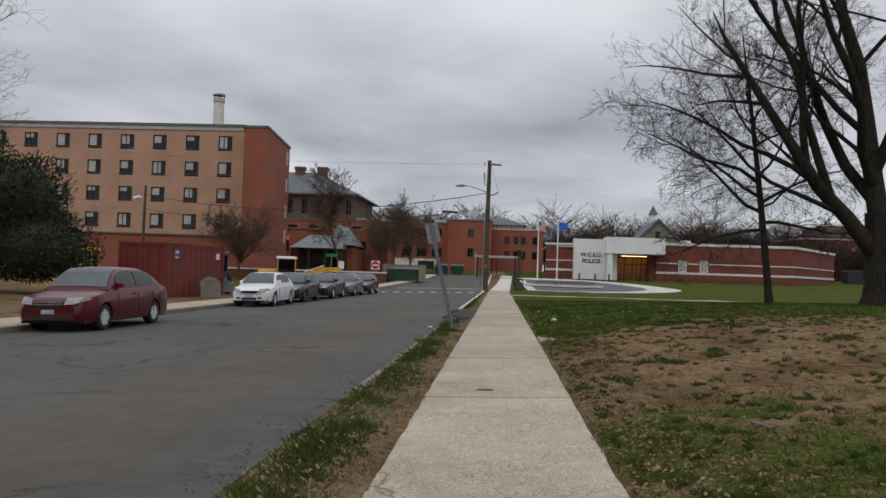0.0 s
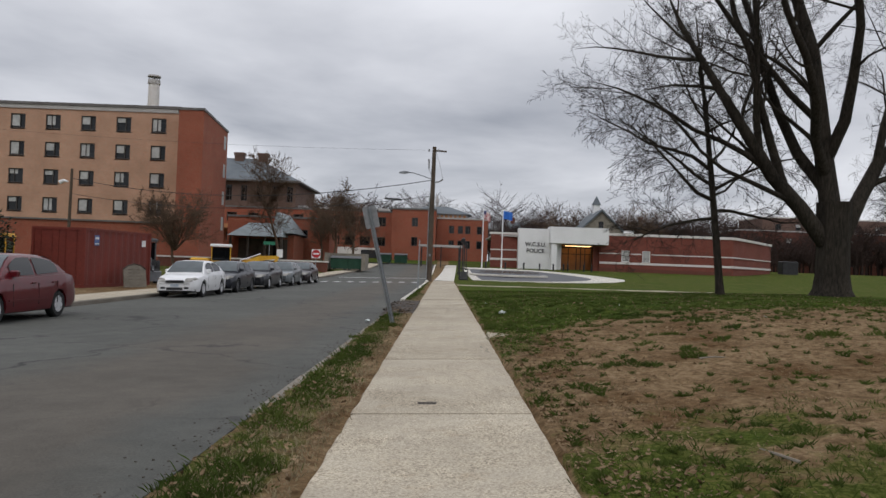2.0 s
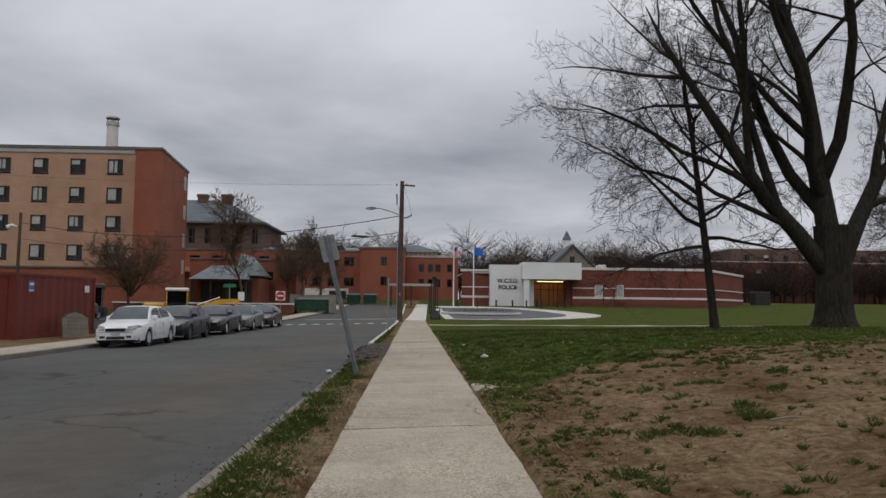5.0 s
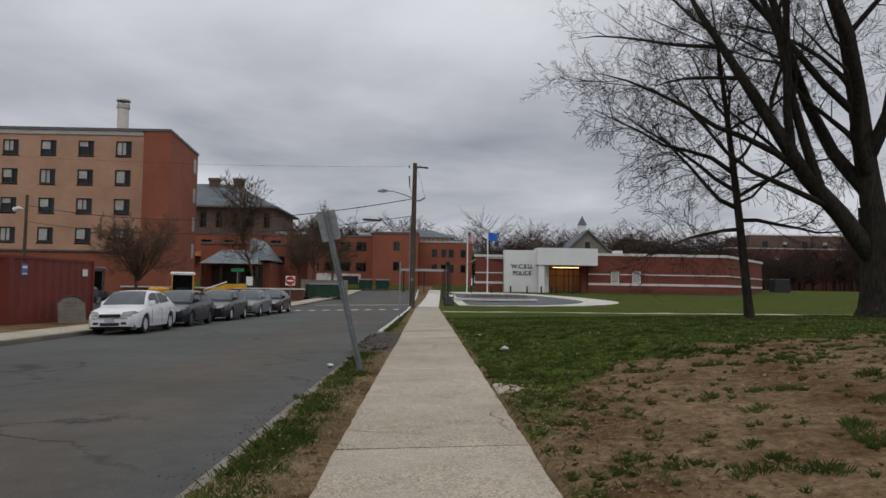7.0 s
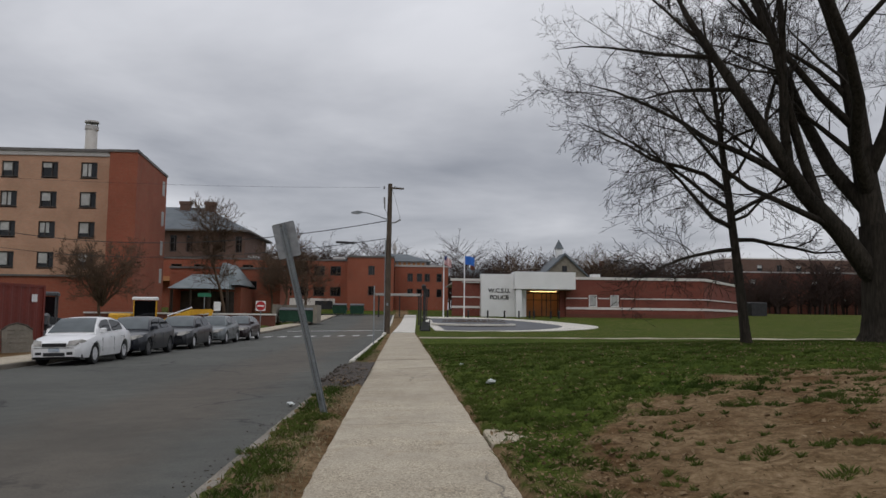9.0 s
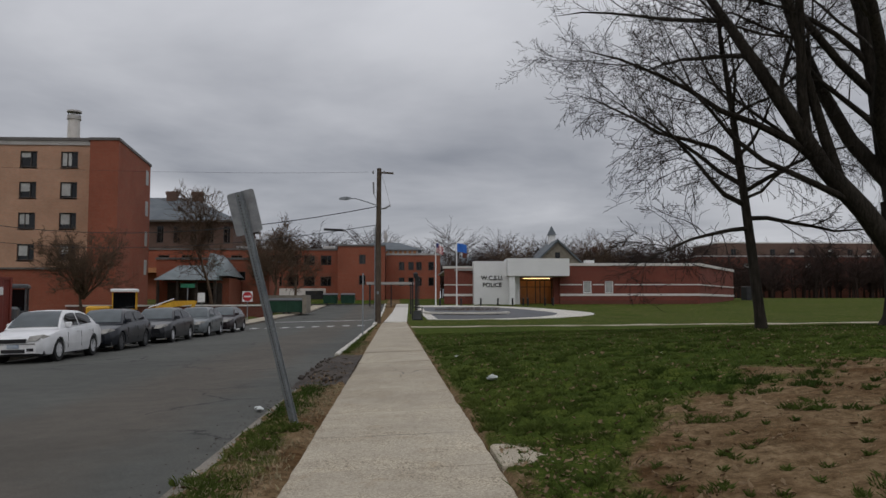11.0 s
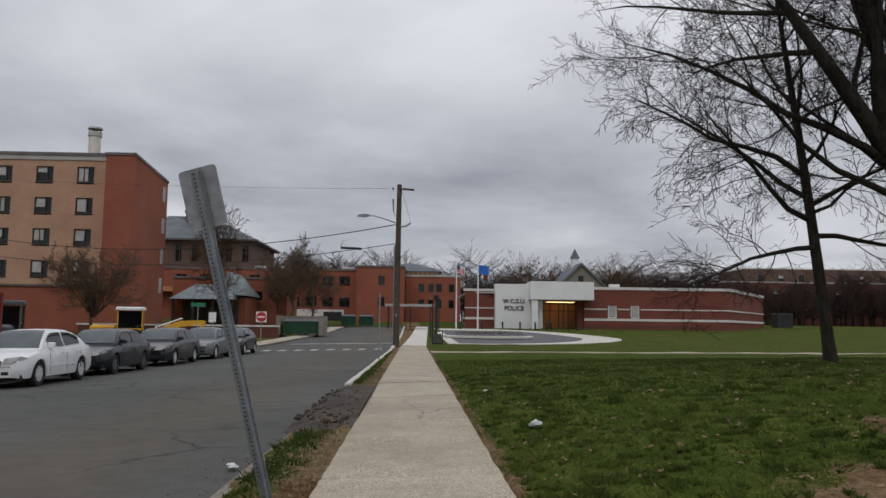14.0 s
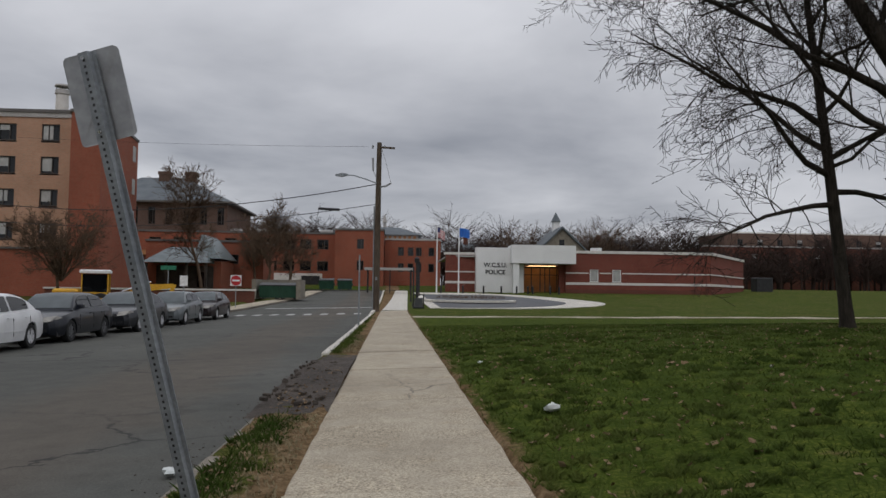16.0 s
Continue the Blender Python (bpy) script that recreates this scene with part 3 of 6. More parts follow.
def dormitory():
    """Five floors of tan brick with a red brick stair tower at its end."""
    d = thing("dormitory", "five-storey tan brick dormitory with a red brick stair tower", "building", pose(0, 0, 0.1) @ Matrix.Diagonal((1, 1, 1.024, 1)))
    y = 94.0
    holes = []
    cols = [-33.45 - 4.08 * i for i in range(10)]
    rows = [14.85, 11.75, 8.65, 5.50]
    for cx in cols:
        for rz in rows:
            holes.append((cx - 0.86, cx + 0.86, rz, rz + 1.62))
    part("wall", wall_with_holes(Shape(), -76, -31.0, y, y + 0.4, 4.7, 17.55, holes), "tan_brick", d)
    part("core", Shape().box(-76, -31.0, y + 0.45, y + 16, 4.7, 17.5), "tan_brick", d)
    part("ground_floor_wall", Shape().box(-76, -31.0, y + 0.08, y + 16, -0.3, 4.68), "red_brick", d, "red brick ground floor")
    part("cornice", Shape().box(-76.1, -31.0, y - 0.12, y + 0.5, 17.1, 17.55), "grey_coping", d, "pale cornice band")
    part("coping", Shape().box(-76.2, -30.9, y - 0.22, y + 16.1, 17.55, 17.85), "coping", d)
    part("stair_tower", Shape().loft([[(-29.1, 88.0, z), (-26.4, 88.0, z), (-27.9, 102.6, z), (-31.2, 102.6, z), (-31.2, 94.5, z)] for z in (0.0, 16.45)]), "red_brick", d, "red brick stair tower")
    part("tower_coping", Shape().loft([[(-29.2, 87.9, z), (-26.3, 87.9, z), (-27.8, 102.7, z), (-31.2, 102.7, z), (-31.2, 94.4, z)] for z in (16.45, 16.7)]), "coping", d)
    for z in (15.0, 11.6, 8.3, 5.2):
        s = part("slit_window", Shape().box(-27.78, -27.66, 100.0, 101.2, z - 0.9, z + 0.7), "blind", d)
    part("string_course", Shape().box(-76, -31.2, 93.88, 93.99, 4.6, 4.78), "coping", d, "dark string course over the ground floor")
    for i, cx in enumerate(cols):
        for j, rz in enumerate(rows):
            bl = (0.95, 0.6, 0.9, 0.35, 0.75)[(i * 3 + j * 2 + (i * j) % 3) % 5]
            window(d, cx, rz, 1.72, 1.62, y + 0.14, blind=bl, flip=(i + j) % 3 == 0)


def boiler_chimney():
    c = thing("chimney_stack", "tall pale round chimney stack behind the dormitory", "chimney", pose(-51.8, 140, 1.2))
    part("shaft", Shape().tube([(0, 0, 0), (0, 0, 29.8)], [1.3, 0.92], 16), "pale_stone", c, "", 40)
    part("cap", Shape().tube([(0, 0, 29.8), (0, 0, 30.5)], [1.08, 1.02], 16), "grey_coping", c, "dark cap ring", 40)
    for a in (0.4, 1.97, 3.54, 5.11):
        part("hood_stay", Shape().tube([(0.85 * math.cos(a), 0.85 * math.sin(a), 30.4), (0.85 * math.cos(a), 0.85 * math.sin(a), 31.0)], 0.08, 5), "cab_grey", c)
    part("hood", Shape().tube([(0, 0, 31.0), (0, 0, 31.25), (0, 0, 31.4)], [1.15, 1.1, 0.5], 16), "grey_coping", c, "flat metal rain hood")


dormitory()
boiler_chimney()


def police_station():
    p = thing("police_station", "low red brick police station with white entrance block", "building", pose(-0.2, 0, 0.15))
    y, g = 120.0, 0.6
    # right wing with two lit windows, whose light is put into pale blinds
    holes = [(26.6, 27.8, 2.55, 4.2), (29.7, 30.9, 2.55, 4.2)]
    part("wall", wall_with_holes(Shape(), 23.3, 43.0, y, y + 0.4, g, 6.35, holes), "maroon_brick", p)
    part("side_wall", Shape().loft([[(43.0, y, g), (43.4, y + 0.2, g), (57.6, 141, g), (57.2, 141, g)], [(43.0, y, 6.35), (43.4, y + 0.2, 6.35), (57.6, 141, 6.35), (57.2, 141, 6.35)]]), "maroon_brick", p)
    part("left_wall", Shape().box(7.2, 11.4, y + 1.2, y + 1.6, g, 6.0), "maroon_brick", p)
    part("roof", Shape().loft([[(7.4, y + 1.5, 5.7), (11.4, y + 0.5, 5.7), (42.8, y + 0.5, 5.7), (57.0, 141, 5.7), (7.4, 141, 5.7)], [(7.4, y + 1.5, 5.9), (11.4, y + 0.5, 5.9), (42.8, y + 0.5, 5.9), (57.0, 141, 5.9), (7.4, 141, 5.9)]]), "grey_coping", p)
    part("coping", Shape().box(23.2, 43.1, y - 0.12, y + 0.5, 6.35, 6.72), "pale_stone", p)
    part("side_coping", Shape().loft([[(43.0, y - 0.1, 6.35), (43.6, y + 0.1, 6.35), (57.8, 141, 6.35), (57.2, 141.2, 6.35)], [(43.0, y - 0.1, 6.72), (43.6, y + 0.1, 6.72), (57.8, 141, 6.72), (57.2, 141.2, 6.72)]]), "pale_stone", p)
    part("left_coping", Shape().box(7.0, 11.4, y + 1.08, y + 1.7, 6.0, 6.32), "pale_stone", p)
    for z, h in ((2.12, 0.32), (3.62, 0.16)):
        s = Shape()
        for a, bb in ((23.35, 26.45), (27.95, 29.55), (31.05, 43.0)) if z > 3 else ((23.35, 43.0),):
            s.box(a, bb, y - 0.05, y + 0.02, z, z + h)
        part("stone_band", s, "pale_stone", p)
        part("side_band", Shape().loft([[(42.98, y - 0.05, z), (43.42, y - 0.03, z), (57.68, 140.95, z), (57.2, 141, z)], [(42.98, y - 0.05, z + h), (43.42, y - 0.03, z + h), (57.68, 140.95, z + h), (57.2, 141, z + h)]]), "pale_stone", p)
        part("left_band", Shape().box(7.15, 11.4, y + 1.14, y + 1.22, z, z + h), "pale_stone", p)
    for x in (27.2, 30.3):
        w = window(p, x, 2.55, 1.2, 1.65, y + 0.12, blind=0.96, split=False, frame_mat="white_panel")
    # white sign wall, canopy and columns
    part("sign_wall", Shape().box(11.2, 17.6, y - 0.3, y + 1.5, g, 6.95), "white_panel", p, "white sign wall")
    part("canopy", Shape().box(15.7, 24.2, y - 2.2, y + 1.4, 4.85, 7.25), "white_panel", p, "deep white entrance canopy")
    part("column", Shape().box(15.9, 16.7, y - 2.0, y - 1.2, g, 4.85), "white_panel", p)
    part("canopy_soffit", Shape().box(15.8, 24.1, y - 2.1, y + 1.3, 4.80, 4.846), "grey_coping", p)
    part("lobby_wall", Shape().box(17.6, 23.3, y + 4.0, y + 4.2, g, 4.8), "orange_trim", p, "warm lit lobby wall")
    part("lobby_lamp", Shape().box(18.6, 22.4, y + 2.2, y + 2.6, 4.60, 4.68), "lobby", p, "warm ceiling lamp")
    s = Shape().box(17.6, 23.3, y + 1.3, y + 1.42, 4.3, 4.5).box(17.6, 23.3, y + 1.3, y + 1.42, 3.35, 3.45)
    for x in (17.65, 18.9, 20.1, 20.75, 21.4, 22.4, 23.2):
        s.box(x - 0.06, x + 0.06, y + 1.3, y + 1.42, 1.1, 4.3)
    part("entrance_frame", s, "win_frame", p, "dark storefront frame")
    part("pier", Shape().box(22.5, 23.4, y + 0.4, y + 1.2, g, 4.8), "maroon_brick", p)
    part("rooftop_unit", Shape().box(28.0, 29.3, y + 4, y + 5.2, 5.9, 7.35), "white_panel", p, "small white roof unit")
    part("plinth", Shape().box(23.3, 43.0, y - 0.03, y, g, 1.5), "dark_brick", p)
    for text, z, size in (("W.C.S.U.", 4.35, 0.82), ("POLICE", 3.40, 0.82)):
        cu = bpy.data.curves.new("letters", "FONT")
        cu.body, cu.size, cu.extrude, cu.align_x, cu.offset = text, size, 0.04, "CENTER", 0.012
        ob = new("letters", cu)
        ob.matrix_basis = pose(13.75, y - 0.35, z, 90, 0, 0)
        me = bpy.data.meshes.new_from_object(ob.evaluated_get(bpy.context.evaluated_depsgraph_get()))
        mob = new("letters", me)
        mob.matrix_basis = ob.matrix_basis.copy()
        bpy.data.objects.remove(ob)
        me.materials.clear()
        me.materials.append(M["black"])
        mob.parent = p
        mob["label"] = "dark raised lettering"


police_station()


def brick_block(name, label, x0, x1, y0, y1, z0, z1, mat, cols, rows, ww=1.3, wh=1.6, coping="coping", blind=0.0):
    bld = thing(name, label, "building", pose(0, 0, 0))
    holes = [(c - ww / 2, c + ww / 2, r, r + wh) for c in cols for r in rows]
    part("wall", wall_with_holes(Shape(), x0, x1, y0, y0 + 0.4, z0, z1, holes), mat, bld)
    part("core", Shape().box(x0 + 0.02, x1 - 0.02, y0 + 0.45, y1, z0, z1 - 0.05), mat, bld)
    part("coping", Shape().box(x0 - 0.1, x1 + 0.1, y0 - 0.15, y1 + 0.1, z1, z1 + 0.3), coping, bld)
    for i, c in enumerate(cols):
        for j, r in enumerate(rows):
            window(bld, c, r, ww, wh, y0 + 0.15, blind=blind if (i + j) % 2 else 0.0, split=i % 2 == 0)
    return bld


hall = brick_block("academic_hall", "long two-storey red brick hall with flat roof", -44, -9.6, 150, 168, 1.0, 10.6, "red_brick",
                   [-12.0, -14.9, -17.7, -20.6, -27.5, -31, -36, -40], [8.0, 4.3], 1.9, 1.7)
part("base_course", Shape().box(-30, -12, 149.8, 150.0, 1.0, 3.9), "pale_stone", hall, "pale ground floor wall")
# black panel on the wall stands in for the unlit inside of an opening
part("opening_dark_panel", Shape().box(-15.5, -12.4, 149.7, 149.82, 1.2, 3.5), "black", hall, "black panel standing in for a dark garage opening")
for x in (-34, -29, -24.5, -13):
    part("roof_unit", Shape().chamfered(x, x + 2.2, 155, 157, 10.85, 11.7, 0.15), "grey_coping", hall, "grey roof unit")
part("fascia", Shape().box(-44, -27, 147.5, 150, 6.6, 7.4), "orange_trim", hall, "ochre porch fascia")
wing = brick_block("hall_wing", "projecting red brick wing of the hall", -9.5, -1.6, 144, 170, 1.0, 10.9, "red_brick", [-5.4], [7.9, 4.4], 1.1, 1.6)
tail_hall = brick_block("hall_end", "far red brick end of the hall with dark windows", -1.5, 8.2, 152, 172, 1.5, 9.9, "red_brick",
                        [1.3, 3.0, 4.4, 6.6], [7.2, 4.4], 1.0, 1.5, "grey_coping")
pav = thing("roof_pavilion", "low hipped roof with a row of ochre louvres", "building", pose(0, 0, 0))
part("louvre_wall", Shape().box(-7.5, 4.5, 160, 168, 9.5, 11.4), "grey_coping", pav)
for i in range(9):
    part("louvre", Shape().box(-3.6 + i * 0.9, -3.1 + i * 0.9, 159.85, 160.0, 10.3, 11.2), "orange_trim", pav)
part("roof", Shape().loft([[(-8.3, 159.2, 11.4), (5.3, 159.2, 11.4), (5.3, 169, 11.4), (-8.3, 169, 11.4)], [(-4, 163, 13.0), (1, 163, 13.0), (1, 165, 13.0), (-4, 165, 13.0)]]), "slate", pav)
part("vent", Shape().box(-2.0, -1.4, 163.7, 164.3, 13.0, 14.0).loft([[(-2.2, 163.5, 14), (-1.2, 163.5, 14), (-1.2, 164.5, 14), (-2.2, 164.5, 14)], [(-1.72, 163.98, 15.6), (-1.68, 163.98, 15.6), (-1.68, 164.02, 15.6), (-1.72, 164.02, 15.6)]]), "grey_coping", pav, "small pointed roof vent")

# the old slate-roofed hall behind the dormitory
old = thing("old_hall", "old brown hall with a hipped slate roof and chimneys", "building", pose(0, 0, 0))
oh = [(-50 + i * 2.9 - 0.6, -50 + i * 2.9 + 0.6, 12.0, 15.0) for i in range(8)]
part("wall", wall_with_holes(Shape(), -52, -28.6, 152, 152.5, 1.5, 16, oh), "brown_brick", old)
part("core", Shape().box(-52, -28.6, 152.6, 174, 1.5, 15.9), "brown_brick", old)
for h in oh:
    window(old, (h[0] + h[1]) / 2, 12.0, 1.2, 3.0, 152.15, blind=0.0, split=True)
part("roof", Shape().loft([[(-53, 151, 16), (-27.6, 151, 16), (-27.6, 175, 16), (-53, 175, 16)], [(-46, 161, 21.2), (-38.2, 161, 21.2), (-38.2, 165, 21.2), (-46, 165, 21.2)]]), "slate", old)
part("eave", Shape().box(-53.1, -27.5, 150.9, 175.1, 15.7, 16.0), "coping", old)
for x in (-42.5, -37.8):
    part("chimney", Shape().box(x, x + 1.8, 159.5, 161, 17, 22.0).box(x - 0.15, x + 1.95, 159.35, 161.15, 21.6, 22.2), "brown_brick", old)

# pavilion with metal roof beside the stair tower
ph = thing("gatehouse", "low brick gatehouse with a blue-grey metal hip roof", "building", pose(0, 0, 0))
part("wall", Shape().box(-31, -21.6, 116, 124, 0.4, 4.6), "red_brick", ph)
part("lower_roof", Shape().loft([[(-30.2, 112.2, 4.3), (-22.4, 112.2, 4.3), (-22.4, 117, 4.3), (-30.2, 117, 4.3)], [(-28.2, 116.4, 6.3), (-23.4, 116.4, 6.3), (-23.4, 117, 6.3), (-28.2, 117, 6.3)]]), "metal_roof", ph)
part("upper_roof", Shape().loft([[(-24.6, 114.5, 4.9), (-21.4, 114.5, 4.9), (-21.4, 125, 4.9), (-24.6, 125, 4.9)], [(-24.5, 117.5, 8.0), (-24.1, 117.5, 8.0), (-24.1, 125, 8.0), (-24.5, 125, 8.0)]]), "metal_roof", ph)
for x in (-29.8, -27.4, -25.0, -22.7):
    part("post", Shape().box(x - 0.15, x + 0.15, 112.6, 112.9, 0.3, 4.2), "wood_dark", ph)
# dark sheet before the brick puts the porch shade into colour
part("porch_shade_sheet", Shape().box(-29.5, -22.5, 115.85, 116.0, 0.6, 4.0), "wood_dark", ph, "dark sheet giving the porch shade on the wall")
part("opening", Shape().box(-24.4, -23.2, 115.7, 115.85, 1.4, 3.2), "win_glass", ph)

link = brick_block("link_building", "low red brick link building", -34, -18, 126, 136, 0.8, 7.6, "red_brick", [-26, -22], [4.6], 1.2, 1.3)

# gabled house beyond the station
gh = thing("gabled_house", "grey gabled house with a white cupola", "house", pose(1.6, 0, -0.9))
part("wall", Shape().loft([[(23.9, 154, 2), (33.2, 154, 2), (33.2, 166, 2), (23.9, 166, 2)], [(23.9, 154, 9.4), (33.2, 154, 9.4), (33.2, 166, 9.4), (23.9, 166, 9.4)]]), "board", gh)
part("gable", Shape().add([(23.9, 154, 9.4), (33.2, 154, 9.4), (28.5, 154, 13.6), (23.9, 154.4, 9.4), (33.2, 154.4, 9.4), (28.5, 154.4, 13.6)], [(0, 1, 2), (5, 4, 3), (0, 3, 4, 1), (1, 4, 5, 2), (2, 5, 3, 0)]), "board", gh, "weathered gable")
part("roof", Shape().add([(23.3, 153.5, 8.9), (28.5, 153.5, 13.9), (33.8, 153.5, 8.9), (23.3, 166.5, 8.9), (28.5, 166.5, 13.9), (33.8, 166.5, 8.9), (23.3, 153.5, 8.6), (28.5, 153.5, 13.5), (33.8, 153.5, 8.6), (23.3, 166.5, 8.6), (28.5, 166.5, 13.5), (33.8, 166.5, 8.6)],
                         [(0, 1, 4, 3), (1, 2, 5, 4), (6, 9, 10, 7), (7, 10, 11, 8), (0, 6, 7, 1), (1, 7, 8, 2), (3, 4, 10, 9), (4, 5, 11, 10), (0, 3, 9, 6), (2, 8, 11, 5)]), "slate", gh)
part("cupola", Shape().box(28.0, 29.2, 159.4, 160.6, 13.2, 15.2), "white_panel", gh, "small white cupola")
part("spire", Shape().loft([[(27.8, 159.2, 15.2), (29.4, 159.2, 15.2), (29.4, 160.8, 15.2), (27.8, 160.8, 15.2)], [(28.57, 159.97, 17), (28.63, 159.97, 17), (28.63, 160.03, 17), (28.57, 160.03, 17)]]), "slate", gh)
part("attic_window", Shape().box(28.0, 28.9, 153.9, 153.99, 10.2, 11.5), "win_glass", gh)

# large brick residence far to the side
far_res = brick_block("residence_hall", "long dark red brick residence hall with flat roof", 66, 150, 178, 196, 1.5, 11.3, "dark_brick",
                      [70 + 7 * i for i in range(11)], [8.0, 4.0], 1.4, 1.9, "grey_coping", 0.5)
far_res2 = brick_block("residence_hall", "set-back upper block of a brick residence hall", 80, 128, 200, 216, 2.0, 16.0, "brown_brick",
                       [84 + 5 * i for i in range(9)], [13.0], 1.4, 1.6, "pale_stone", 0.5)


# ---- street furniture ----
def utility_pole():
    p = thing("utility_pole", "weathered wooden utility pole with street lamp and hardware", "utility pole", pose(-1.11, 65.3, 0))
    part("pole", Shape().tube([(0, 0, -0.3), (0.02, 0, 5), (0.06, 0, 10.5)], [0.215, 0.19, 0.15], 12), "pole_wood", p, "", 40)
    part("crossarm", Shape().box(-0.42, 0.5, -0.2, -0.12, 10.12, 10.24, pose(0, 0, 0, 0, 3, 0)), "pole_wood", p)
    for x in (-0.35, 0.4):
        part("insulator", Shape().tube([(x, -0.16, 10.1), (x, -0.16, 10.22), (x, -0.16, 10.32)], [0.05, 0.07, 0.03], 8), "insulator", p)
    arm = part("lamp_arm", Shape().tube([(0, -0.1, 7.9), (-0.7, -0.15, 8.15), (-1.5, -0.2, 8.38), (-2.0, -0.2, 8.4)], 0.035, 6), "galvanised", p)
    part("lamp_head", Shape().loft([[(-1.85, -0.29, 8.36), (-1.85, -0.11, 8.36), (-1.85, -0.11, 8.46), (-1.85, -0.29, 8.46)], [(-2.2, -0.36, 8.28), (-2.2, -0.04, 8.28), (-2.2, -0.04, 8.5), (-2.2, -0.36, 8.5)], [(-2.62, -0.28, 8.32), (-2.62, -0.12, 8.32), (-2.62, -0.12, 8.42), (-2.62, -0.28, 8.42)]]), "galvanised", arm, "grey cobra-head lamp")
    part("cutout_switch", Shape().tube([(-0.3, -0.2, 8.7), (-0.33, -0.2, 9.5)], [0.05, 0.07], 8).tube([(-0.3, -0.2, 8.7), (-0.12, -0.2, 8.3)], 0.02, 5), "insulator", p)
    part("bracket", Shape().tube([(0.1, -0.1, 7.7), (0.5, -0.15, 7.75), (0.82, -0.15, 7.95)], [0.05, 0.06, 0.06], 6).tube([(0.82, -0.15, 7.95), (0.5, -0.12, 9.2), (0.18, -0.1, 10.2)], 0.012, 4), "insulator", p)
    part("riser", Shape().tube([(-0.2, -0.08, 0), (-0.2, -0.06, 6.5)], 0.04, 6), "galvanised", p, "grey cable riser")
    part("id_tag", Shape().box(-0.06, 0.06, -0.215, -0.19, 1.9, 2.1), "galvanised", p)


utility_pole()


def cable(name, label, a, bb, sag, r=0.02):
    pts = []
    for i in range(17):
        t = i / 16
        p = Vector(a).lerp(Vector(bb), t)
        p.z -= sag * 4 * t * (1 - t)
        pts.append(p)
    return tagged(part(name, Shape().tube(pts, r, 5), "black"), label, "cable")


cable("overhead_cable", "thick black overhead cable sagging from the pole", (-1.25, 65.2, 7.85), (-36.6, 80, 8.4), 1.45, 0.03)
cable("overhead_cable", "thin black overhead wire below the street lamp", (-1.25, 65.2, 6.6), (-36.6, 80, 6.9), 1.2, 0.022)
cable("overhead_cable", "thin power line to the distant roofs", (-1.75, 65.1, 10.2), (-60, 60, 12.0), 1.0, 0.007)
box = part("splice_case", Shape().chamfered(-0.75, 0.75, -0.09, 0.09, -0.08, 0.08, 0.04, pose(-4.2, 66.45, 6.38, 0, 4, -22)), "black")
tagged(box, "black cable splice case hung on the wire", "splice case")

p = thing("street_lamp", "old wooden pole with a lamp before the dormitory", "utility pole", pose(-36.6, 80, 0))
part("pole", Shape().tube([(0, 0, 0), (0.1, 0, 9.3)], [0.17, 0.12], 8), "pole_wood", p, "", 40)
part("lamp", Shape().tube([(-0.1, -0.2, 8.0), (-0.5, -0.3, 8.1), (-0.9, -0.3, 7.9)], [0.06, 0.16, 0.22], 8), "white_panel", p, "pale round lamp")


def leaning_sign():
    base, top = Vector((-1.02, 20.95, -0.12)), Vector((-1.645, 20.79, 2.47))
    axis = (top - base).normalized()
    side = Vector((0.95, -0.30, 0))
    side = (side - axis * side.dot(axis)).normalized()
    out = axis.cross(side).normalized()
    m = Matrix((side, out, axis)).transposed().to_4x4()
    m.translation = base
    s = thing("traffic_sign", "leaning traffic sign seen from its bare metal back", "sign", m)
    h = (top - base).length
    # U-channel post with a row of punched holes
    channel = [(-0.048, 0.005), (-0.048, -0.001), (-0.030, -0.001), (-0.028, -0.035), (0.028, -0.035), (0.030, -0.001), (0.048, -0.001), (0.048, 0.005), (0.024, 0.005), (0.022, -0.029), (-0.022, -0.029), (-0.024, 0.005)]
    post = Shape().loft([[(x, y, z) for x, y in reversed(channel)] for z in (0, h)])
    pp = part("post", post, "galvanised", s)
    holes = Shape()
    for i in range(78):
        z = 0.35 + i * 0.032
        if z < h - 0.03:
            holes.box(-0.006, 0.006, -0.0362, -0.0352, z, z + 0.013)
    part("punched_holes", holes, "black", pp)

    def plate(w, z0, z1, y, c):
        ring = []
        for cx, cz, a0 in ((w - c, z1 - c, 0), (-w + c, z1 - c, 90), (-w + c, z0 + c, 180), (w - c, z0 + c, 270)):
            for k in range(5):
                a = radians(a0 + 22.5 * k)
                ring.append((cx + c * math.cos(a), cz + c * math.sin(a)))
        bend = lambda x: y + max(0.0, x - 0.06) * 0.34
        return Shape().loft([[(x, bend(x), z) for x, z in ring], [(x, bend(x) + 0.004, z) for x, z in ring]])
    pl = part("plate", plate(0.152, h - 0.445, h + 0.012, 0.008, 0.028), "sign_back", s, "bent aluminium sign plate")
    for z in (h - 0.03, h - 0.40):
        part("bolt", Shape().tube([(0, -0.045, z), (0, -0.036, z)], 0.011, 6), "chrome", s)


leaning_sign()

p = thing("traffic_sign", "thin straight signpost standing on the kerb strip", "sign", pose(-1.32, 45.4, -0.03))
part("post", Shape().box(-0.03, 0.03, -0.02, 0.02, 0, 2.6), "galvanised", p)
part("plate", Shape().box(-0.012, 0.012, -0.2, 0.2, 1.95, 2.55), "sign_back", p, "sign plate turned edge-on")


